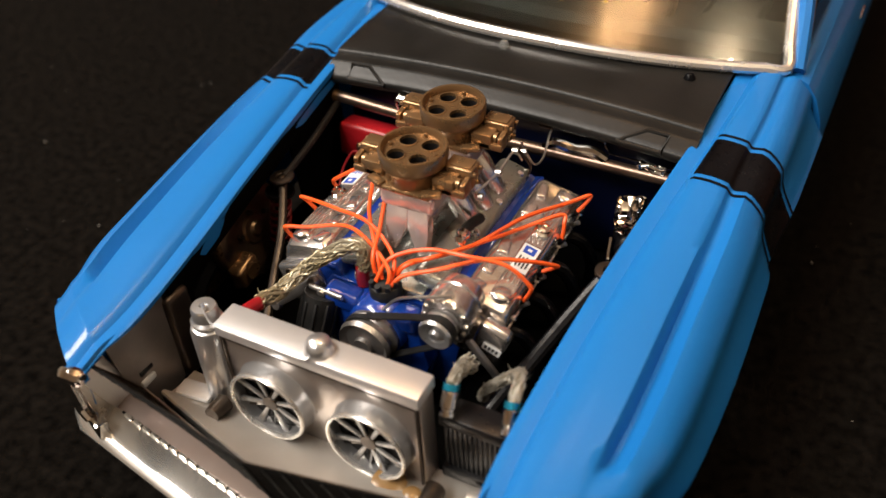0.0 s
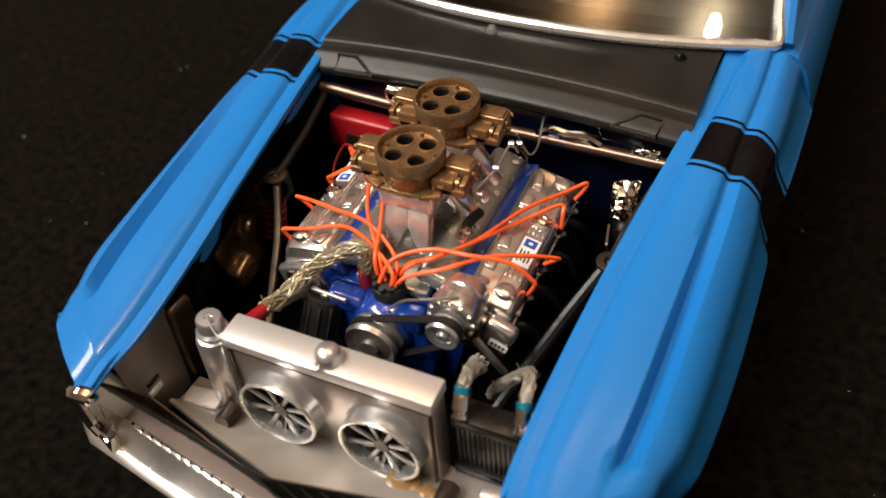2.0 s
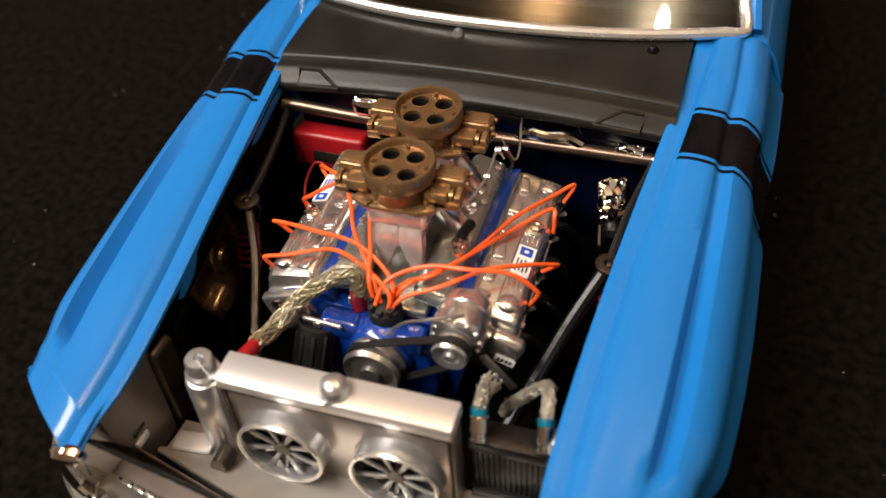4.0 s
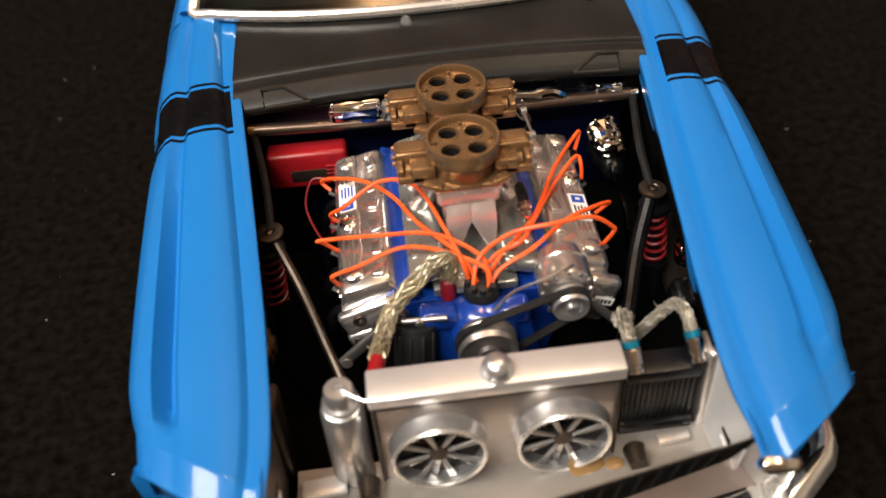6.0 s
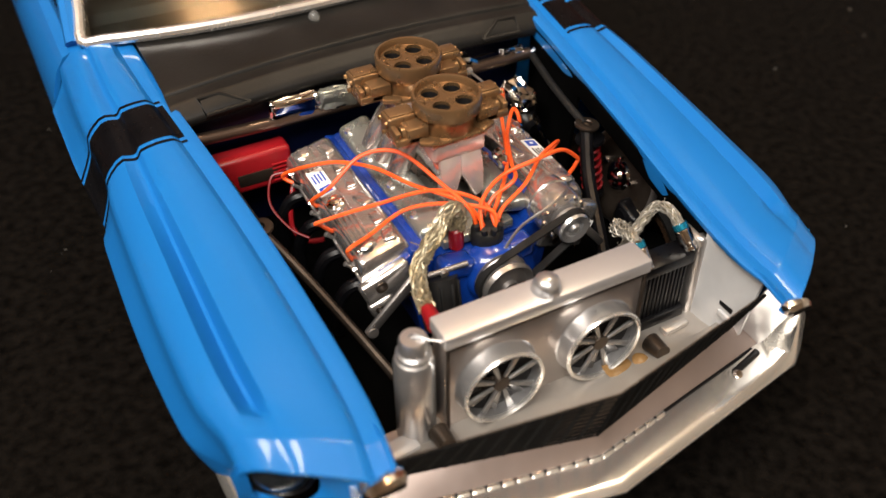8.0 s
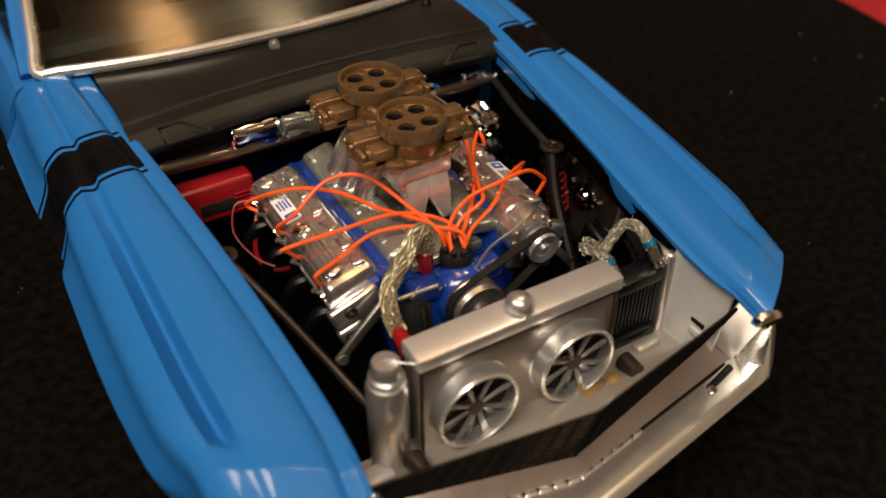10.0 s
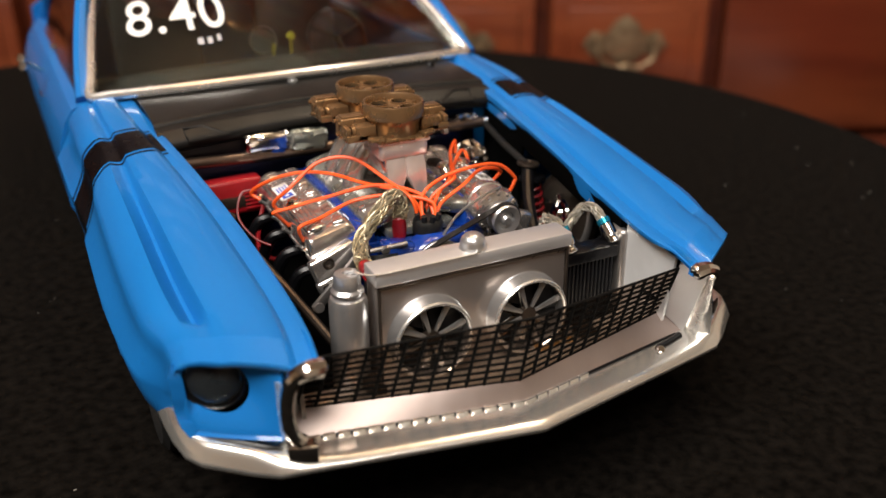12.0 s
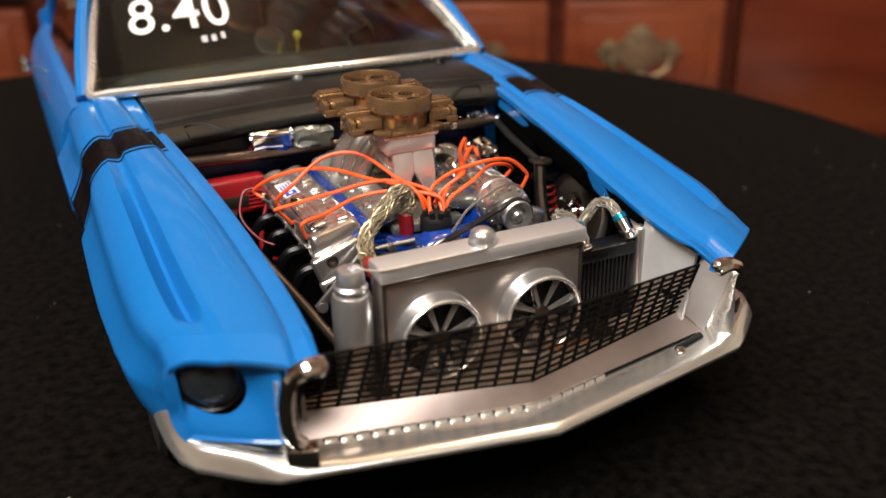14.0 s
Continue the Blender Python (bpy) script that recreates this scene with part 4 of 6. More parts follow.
# ---- engine bay shell ----
def build_bay():
    bm = bmesh.new()
    box(bm, (0, 33, 5.6), (46, 44, 0.8), 0.2)
    part("bay_floor", bm, BAY_DARK, car)
    for s in (-1, 1):
        # inner wing: upper apron with strut tower
        bm = bmesh.new()
        rows = []
        for y in range(12, 56, 2):
            ix, iz = lerp_table(INNER_X, y), lerp_table(INNER_Z, y)
            low = iz - 4.2 if 15 < y < 42 else 8
            rows.append([(s * (ix + 0.5), y, iz - 1.2), (s * (ix + 0.7), y, iz - 2.4), (s * (ix + 0.9), y, iz - 4), (s * (ix + 1.0), y, low)])
        loft(bm, rows)
        solid(bm, 0.5)
        part("inner_wing", bm, BAY_DARK, car)
        # silver radiator-support side panels; the left one's shade is painted in as dark brown
        bm = bmesh.new()
        loft(bm, [[(s * 23.0, 2.9, 23.2), (s * 22.4, 4.0, 12.2)], [(s * 22.3, 8.0, 24.2), (s * 22.1, 8.5, 11.3)], [(s * 22.2, 11.2, 24.6), (s * 22.1, 11.2, 11.3)]])
        solid(bm, 0.4)
        side = part("support_panel", bm, PANEL if s > 0 else SHADED_PANEL, car, "bare silver radiator support side panel")
        bm = bmesh.new()
        box(bm, (s * 21.6, 12.7, 17.3), (1.5, 3.6, 12.6), 0.7, rot(0, 0, 4 * s), 4)
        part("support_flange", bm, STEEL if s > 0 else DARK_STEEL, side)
        bm = bmesh.new()
        box(bm, (s * 22.0, 6.0, 15.6), (0.8, 2.2, 1.0), 0.25)
        part("support_boss", bm, PANEL, side)
        bm = bmesh.new()
        box(bm, (s * 22.05, 6.2, 17.0), (0.5, 2.0, 0.7), 0.15)
        part("support_slot", bm, BAY_BLACK, side)
    bm = bmesh.new()
    rows = []
    for k in range(-12, 13):
        x = 0.7 + 21.3 * k / 12
        yi = vee(x, -2.3, 0.255)
        rows.append([(x, 11.4, 12.2), (x, 9.0, 12.4), (x, 7.4, 12.7), (x, yi + 3.6, 14.0), (x, yi + 3.2, 14.1), (x, yi + 3.0, 13.9), (x, yi + 3.1, 12.0)])
    loft(bm, rows)
    solid(bm, 0.4)
    pan = part("radiator_pan", bm, PAN, car, "silver pan under the radiator")
    # matt black sheet added as the shade in the space behind the grille
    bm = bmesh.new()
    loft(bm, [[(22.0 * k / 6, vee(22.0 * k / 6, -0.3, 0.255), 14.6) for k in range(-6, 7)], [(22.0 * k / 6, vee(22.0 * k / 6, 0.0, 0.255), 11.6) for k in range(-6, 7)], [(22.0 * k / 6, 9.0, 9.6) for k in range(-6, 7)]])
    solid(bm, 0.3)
    part("grille_shade_sheet", bm, BAY_DARK, car)
    bm = bmesh.new()
    lathe(bm, [(0, 0.25), (0.8, 0.22), (1.5, 0.12), (1.9, -0.05)], (8.6, 7.2, 13.0), (0.1, -0.1, 1), 14)
    lathe(bm, [(0, 0.2), (0.6, 0.16), (1.0, -0.05)], (11.4, 6.9, 13.05), (0, -0.1, 1), 12)
    part("glue_smear", bm, GLUE, pan, "amber smear of old glue")
    for x, y, z, s, m in ((-17.8, 8.6, 12.9, (4.6, 2.4, 0.8), PANEL), (18.2, 9.6, 12.7, (3.6, 1.5, 0.9), PAN)):
        bm = bmesh.new()
        box(bm, (x, y, z), s, 0.4, rot(0, 0, 6))
        part("mount_block", bm, m, pan, "bright plated mounting block")
    for x in (-13.3, 13.6):
        bm = bmesh.new()
        rod(bm, (x, 8.2, 13.6), (x, 5.9, 13.9), 1.15, 0.9, 16)
        part("mount_stud", bm, DARK_STEEL, pan)
    # firewall
    bm = bmesh.new()
    box(bm, (0, 55.0, 19), (47, 0.8, 19), 0.2)
    part("firewall", bm, BAY_BLUE, car)
    bm = bmesh.new()
    tube(bm, [(7.0, 52.3, 26.0), (8.6, 52.0, 27.2), (11.0, 51.8, 27.1), (13.24, 52.0, 27.3), (15.0, 52.3, 26.3)], 0.75, 10)
    part("heater_pipe", bm, CHROME, car)
    bm = bmesh.new()
    box(bm, (-9.4, 52.0, 27.0), (2.4, 1.4, 2.6), 0.5, rot(0, 14, 0))
    part("wiper_motor", bm, ENGINE_BLUE, car)
    bm = bmesh.new()
    box(bm, (-11.0, 51.7, 27.7), (6.4, 1.3, 2.8), 0.6, rot(12, 0, 0))
    part("heater_valve", crinkle(bm, 0.13, 3), CHROME, car, "crumpled bright foil heater valve", smooth=20)
    bm = bmesh.new()
    box(bm, (-5.0, 51.5, 27.4), (5.6, 1.4, 3.0), 0.6, rot(12, 4, 0))
    part("heater_pipe", crinkle(bm, 0.15, 5), VALLEY, car, "crumpled grey heater pipe", smooth=20)
    bm = bmesh.new()
    tube(bm, [(5.5, 53.6, 28.15), (13.4, 53.6, 27.95), (14.4, 53.6, 27.4), (15.0, 53.5, 26.6), (16.0, 53.5, 26.4), (23.2, 53.3, 26.5)], 0.13, 6)
    part("firewall_edge", bm, CHROME, car, "thin bright edge along the firewall")
    bm = bmesh.new()
    box(bm, (20.9, 52.2, 26.5), (3.4, 1.0, 1.2), 0.3, rot(14, 4, 0))
    part("heater_tap", crinkle(bm, 0.22, 11), CHROME, car, "crumpled bright foil heater tap", smooth=20)


build_bay()


def build_wheels():
    for y in WHEELS:
        for s in (-1, 1):
            c, ax = (s * 30.8, y, 8.4), (s, 0, 0)
            w = thing("road_wheel", (s * 30.8, y, 0), "small black tyre on a dark bronze wheel under the wing", "wheel", "wheels of the model car")
            bm = bmesh.new()
            lathe(bm, [(5.6, -3.0), (7.0, -3.6), (8.0, -3.0), (8.4, -2), (8.4, 2), (8.0, 3.0), (7.0, 3.6), (5.6, 3.0), (5.6, -3.0)], c, ax, 40)
            part("tyre", bm, RUBBER, w)
            bm = bmesh.new()
            lathe(bm, [(5.6, -2.9), (5.2, -3.0), (4.9, -2.4), (4.5, 1.2), (3.6, 1.8), (1.5, 2.2), (0, 2.2)], c, ax, 40)
            solid(bm, 0.3)
            part("rim", bm, DARK_BRONZE, w)
            if y > 60:
                bm = bmesh.new()
                lathe(bm, [(0, -6.6), (2.0, -6.6), (2.4, -6.0), (5.4, -5.9), (6.2, -5.6), (6.2, -4.6), (2.0, -4.4), (2.0, -1), (0, -1)], (c[0], c[1], 13.0), ax, 40)
                part("brake_disc", bm, DARK_STEEL, w, "dark metallic brake disc")
                continue
            hub, turn = Vector((s * 25.9, 31.6, 17.2)), (-s, 0, 0.28)
            bm = bmesh.new()
            lathe(bm, [(2.1, 0.5), (3.3, 0.35), (4.4, 0.75), (5.7, 0.7), (6.4, 0.25), (6.7, -0.5), (6.7, -1.3), (6.2, -1.5), (0, -1.5)], hub, turn, 56)
            drum = part("brake_drum", bm, DRUM if s < 0 else DARK_STEEL, w, "glossy dark brake drum")
            bm = bmesh.new()
            lathe(bm, [(6.25, 0.44), (6.5, 0.32), (6.76, -0.1), (6.76, -0.4)], hub, turn, 56)
            part("drum_rim", bm, BRONZE if s < 0 else STEEL, drum, "brighter rim of the drum")
            bm = bmesh.new()
            lathe(bm, [(0, 1.3), (0.8, 1.25), (1.1, 0.9), (1.9, 0.8), (2.15, 0.5), (2.15, 0.2)], hub, turn, 24)
            part("hub_cap", bm, DRUM if s < 0 else CHROME, drum, "bright hub of the drum")
            for k in range(5):
                a = 2 * math.pi * k / 5 + 0.4
                bm = bmesh.new()
                lathe(bm, [(0, 0.5), (0.35, 0.45), (0.4, 0), (0.4, -0.3)], hub + Vector((-s * 0.5, 2.9 * math.cos(a), 2.9 * math.sin(a))), turn, 6)
                part("wheel_nut", bm, DARK_STEEL if s < 0 else CHROME, drum)
            bm = bmesh.new()
            box(bm, (s * 24.3, 27.0, 14.2), (2.4, 4.0, 3.4), 0.7, rot(14, 0, 0), 3)
            rod(bm, (s * 22.7, 27.0, 14.6), (s * 24.5, 27.0, 14.6), 1.1, 1.1, 16)
            rod(bm, (s * 24.4, 27.4, 13.6), (s * 27.2, 28.0, 9.8), 0.8, 0.8, 12)
            part("caliper", bm, BRONZE if s < 0 else BAY_BLACK, w, "brake caliper")


build_wheels()

# ---- the engine ----
engine = thing("engine", (0, 34, 10), "blue V8 model engine with bright valve covers and twin bronze carburettors", "engine")


def build_block():
    bm = bmesh.new()
    prism(bm, [(-7.4, 10.5), (7.4, 10.5), (8.2, 15), (9.6, 19.6), (7.2, 23.0), (3.0, 22.2), (-3.0, 22.2), (-7.2, 23.0), (-9.6, 19.6), (-8.2, 15)], -48, -23.4, 0.35, Matrix.Rotation(radians(90), 4, "X"))
    block = part("block", bm, ENGINE_BLUE, engine)
    bm = bmesh.new()
    prism(bm, [(-5.4, 11), (5.4, 11), (6.4, 16), (5.4, 20.4), (2.6, 22.6), (-3.0, 22.8), (-5.6, 20.6), (-6.4, 16)], -23.6, -20.6, 0.5, Matrix.Rotation(radians(90), 4, "X"))
    lathe(bm, [(0, 0), (3.3, 0), (3.6, 0.4), (3.7, 2.6), (0, 2.6)], (0.3, 19.6, 20.0), (0, 1, 0), 28)
    part("timing_cover", bm, ENGINE_BLUE, block, "glossy blue front cover")
    # water outlet humps either side of the distributor
    for x, z, w, h, turn in ((-4.4, 22.3, 4.4, 2.4, 14), (3.6, 22.0, 3.4, 2.6, -8)):
        bm = bmesh.new()
        box(bm, (x, 21.4, z), (w, 2.8, h), 0.8, rot(0, turn, 8 if x < 0 else -6), 4)
        part("water_outlet", bm, ENGINE_BLUE, block)
    bm = bmesh.new()
    rod(bm, (-8.2, 20.4, 23.2), (-3.6, 19.9, 23.5), 0.32)
    lathe(bm, [(0, 0), (0.5, 0), (0.5, 0.4), (0, 0.5)], (-6.4, 20.1, 23.2), (0, -1, -0.2), 8)
    part("timing_pointer", bm, STEEL, block)
    for s in (-1, 1):
        # blue head casting, seen as a strip between the valve cover and the intake rail
        t = rot(0, s * 20, 0)
        bm = bmesh.new()
        box(bm, (s * 9.6, 35.9, 21.6), (7.8, 24.8, 3.6), 0.35, t)
        head = part("cylinder_head", bm, ENGINE_BLUE, engine)
        bm = bmesh.new()
        box(bm, (s * 7.7, 35.9, 23.9), (2.0, 25.0, 0.8), 0.25, rot(0, -s * 14, 0))
        part("head_deck", bm, ENGINE_BLUE, head)
        # bright casting at the end of the head
        bm = bmesh.new()
        box(bm, (s * 11.2, 23.6, 20.2), (6.2, 1.4, 5.4), 0.5, t, 3)
        box(bm, (s * 12.4, 23.2, 18.4), (3.2, 1.2, 2.4), 0.5, t, 3)
        end = part("head_end_plate", bm, CHROME_CAST, head, "bright cast end of the cylinder head")
        for dx, dz, r in ((1.4, 1.2, 0.75), (-1.6, -1.0, 0.5), (1.8, -1.9, 0.5)):
            bm = bmesh.new()
            lathe(bm, [(r, 0.25), (r * 0.95, 0.35), (r * 0.6, 0.3), (r * 0.55, -0.3), (0, -0.3)], (s * (11.2 + dx), 22.8, 20.4 + dz), (0, -1, 0), 12)
            part("port_ring", bm, DARK_STEEL, end)
        # exhaust primaries
        for k in range(4):
            y = 26.5 + 6 * k
            bm = bmesh.new()
            tube(bm, [(s * 13.0, y, 19.4), (s * 15.0, y + 0.4, 18.8), (s * 16.2, y + 1.2, 15.5), (s * 16.0, y + 2.0, 11.0)], 0.8, 10, 5)
            part("exhaust_pipe", bm, BAY_BLACK, head)
        # spark plugs standing out of the head below the leads
        for y in (26.6, 32.2, 36.6, 42.6) if s < 0 else (28.2, 32.9, 39.1, 43.4):
            bm = bmesh.new()
            lathe(bm, [(0, 0), (0.5, 0), (0.5, 0.6), (0.3, 0.7), (0.3, 2.0), (0, 2.1)], (s * 13.6, y, 21.6), (s * 0.75, 0, 0.65), 8)
            part("spark_plug", bm, STEEL, head)


def build_valve_cover(s):
    t = rot(0, s * 14, 0)
    at = Vector((s * 11.3, 35.7, 23.7))

    def loc(x, y, z):
        return at + t @ Vector((s * x, y, z))

    bm = bmesh.new()
    box(bm, loc(0, 0, -1.25), (7.0, 23.6, 0.7), 0.25, t)
    # tapered hood: wide at the flange, narrower and rounded on top
    b = bmesh.new()
    rows = []
    for y, k in ((-11.5, 0.86), (-11.2, 0.95), (-10.4, 1.0), (0, 1.0), (10.4, 1.0), (11.2, 0.95), (11.5, 0.86)):
        w, h = 3.25 * (0.93 + 0.07 * k), 0.35 + 0.95 * (k - 0.86) / 0.14
        ring = [(-w, -1.0), (-w + 0.1, -0.3), (-w + 0.3, h - 0.5), (-w + 0.65, h - 0.12), (-w + 1.1, h), (0.2, h), (w - 1.1, h), (w - 0.65, h - 0.12), (w - 0.3, h - 0.5), (w - 0.1, -0.3), (w, -1.0)]
        rows.append([loc(x, y, z) for x, z in ring])
    vs = loft(b, rows)
    b.faces.new(vs[0])
    b.faces.new(vs[-1])
    bmesh.ops.recalc_face_normals(b, faces=b.faces)
    add(bm, b)
    cover = part("valve_cover", bm, CHROME_CAST, engine, "bright plated cast valve cover", smooth=40)
    # raised panel along the outer side that carries ribs, cap and name plate
    bm = bmesh.new()
    box(bm, loc(1.15, 0.2, 1.45), (2.5, 20.6, 0.55), 0.25, t, 3)
    panel = part("raised_panel", bm, CHROME_CAST, cover)
    for y0, y1 in ((-8.6, -2.9), (5.6, 6.6)) if s < 0 else ((2.9, 8.0), (-0.2, 0.9), (-7.4, -5.6)):
        for k in range(4):
            bm = bmesh.new()
            box(bm, loc(0.3 + 0.56 * k, (y0 + y1) / 2, 1.78), (0.24, y1 - y0, 0.26), 0.08, t)
            part("rib", bm, CHROME_CAST, panel)
    for y in (-9.4, 9.3):
        bm = bmesh.new()
        lathe(bm, [(0, 0.3), (0.8, 0.28), (1.05, 0.1), (1.1, -0.1)], loc(1.15, y, 1.72), t @ Vector((0, 0, 1)), 20)
        part("end_pad", bm, CHROME_CAST, panel)
    # lumpy bosses along the inner side
    for k, y in enumerate((-9.6, -6.3, -2.6, 0.9, 4.6, 8.6)):
        bm = bmesh.new()
        box(bm, loc(-1.7, y, 1.3), (1.5 - 0.2 * (k % 2), 1.9 + 0.3 * (k % 3), 0.7), 0.3, t @ rot(0, 0, 12 * ((k % 3) - 1)), 3)
        part("boss", bm, CHROME_CAST, cover)
    for y in (-9.8, -3.3, 3.3, 9.8):
        for x in (-3.3, 3.3):
            bm = bmesh.new()
            lathe(bm, [(0, 0), (0.42, 0), (0.42, 0.5), (0.2, 0.65), (0, 0.65)], loc(x, y, -0.9), t @ Vector((0, 0, 1)), 10)
            part("bolt", bm, CHROME, cover)
    bm = bmesh.new()
    lathe(bm, [(0, 0), (1.05, 0), (1.1, 0.3), (0.8, 0.45), (0.75, 0.75), (0.4, 0.85), (0, 0.65)], loc(1.15, -1.6 if s < 0 else 1.9, 1.7), t @ Vector((0, 0, 1)), 18)
    part("filler_cap", bm, CHROME, cover)
    # name plate: white plate with bars and a blue badge
    bm = bmesh.new()
    yd, n = (3.0, 4.8) if s < 0 else (-3.2, 4.4)
    box(bm, loc(1.15, yd, 1.78), (2.0, n, 0.1), 0, t)
    plate = part("name_plate", bm, DECAL_WHITE, cover, "white name plate with a blue badge")
    bm = bmesh.new()
    yb = yd - 1.7 if s < 0 else yd + 1.3
    box(bm, loc(1.15, yb, 1.85), (1.4, 1.2, 0.06), 0, t)
    part("badge", bm, DECAL_BLUE, plate)
    bm = bmesh.new()
    box(bm, loc(1.15, yb, 1.89), (0.5, 0.4, 0.04), 0, t)
    part("badge_mark", bm, DECAL_WHITE, plate)
    bm = bmesh.new()
    for k in range(4):
        box(bm, loc(0.55 + 0.4 * k, yd + (0.7 if s < 0 else -0.8), 1.85), (0.2, 1.9 - 0.3 * (k % 2), 0.06), 0, t)
    part("lettering", bm, DECAL_BLUE if s < 0 else DECAL_BLACK, plate, "small unreadable lettering")


build_block()
build_valve_cover(-1)
build_valve_cover(1)


def build_intake():
    bm = bmesh.new()
    box(bm, (0, 36.0, 23.2), (9.0, 24.6, 1.2), 0.3)
    manifold = part("intake_manifold", bm, VALLEY, engine, "grey alloy intake manifold")
    for s in (-1, 1):
        # long rounded rail beside the valley
        t = rot(0, s * 16, 0)
        bm = bmesh.new()
        box(bm, (s * 4.8, 36.2, 25.0), (4.3, 23.8, 2.1), 0.9, t, 4)
        rail = part("intake_rail", bm, VALLEY, manifold, "grey alloy intake rail")
        for y in (27.4, 33.6, 39.8, 46.0):
            bm = bmesh.new()
            lathe(bm, [(0, 0.5), (0.4, 0.45), (0.5, 0), (0.5, -0.3)], (s * 6.2, y, 25.6), (s * 0.3, 0, 1), 6)
            part("manifold_bolt", bm, CAST, rail)
        # runners from the plenum down to the rail
        for y in (35.0, 38.4, 41.8):
            bm = bmesh.new()
            tube(bm, [(s * 1.8, y, 30.8), (s * 2.9, y, 29.4), (s * 3.9, y + 0.1, 27.6), (s * 4.8, y + 0.2, 25.6)], 1.35, 12, 5)
            part("runner", bm, CHROME_CAST, manifold, "bright rounded intake runner")
    bm = bmesh.new()
    box(bm, (0.1, 36.2, 29.8), (5.4, 14.4, 3.0), 0.7, None, 3)
    plenum = part("plenum", bm, CHROME_CAST, manifold, "bright cast tunnel-ram plenum")
    for y in (31.7, 41.0):
        bm = bmesh.new()
        box(bm, (0.15, y, 31.9), (6.6, 6.2, 2.6), 0.6, None, 3)
        box(bm, (0.15, y, 33.0), (7.1, 6.5, 0.6), 0.25)
        part("spacer", bm, PALE_CAST, plenum, "pale cast carburettor spacer")
    # splayed web under the front spacer
    for s in (-1, 1):
        bm = bmesh.new()
        web = [(-0.06, 1.0), (2.7, 1.0), (2.6, -0.6), (2.3, -2.2), (2.8, -4.6), (1.5, -5.4), (0.7, -3.4), (-0.06, -2.1)]
        prism(bm, web, 0, 1.3, 0.35, Matrix.Translation((0.3, 29.9, 30.2)) @ Matrix.Scale(s, 4, (1, 0, 0)) @ Matrix.Rotation(radians(80), 4, "X"))
        bmesh.ops.recalc_face_normals(bm, faces=bm.faces)
        part("front_web", bm, PALE_CAST, manifold)
    # breather hose with chrome elbow on the rail
    bm = bmesh.new()
    tube(bm, [(6.4, 34.4, 27.4), (6.3, 32.6, 28.0), (6.2, 30.6, 28.2)], 0.62, 12)
    part("breather_hose", bm, RUBBER, manifold)
    bm = bmesh.new()
    lathe(bm, [(0, 0), (0.75, 0), (0.85, 0.5), (0.6, 0.8), (0.7, 1.2), (0.45, 1.7), (0, 1.8)], (6.2, 30.8, 28.1), (0.05, -0.9, -0.35), 14)
    lathe(bm, [(0, 0), (0.5, 0), (0.4, 1.2), (0, 1.2)], (6.2, 29.8, 27.8), (0.1, 0, -1), 10)
    part("breather_elbow", bm, CHROME, manifold)


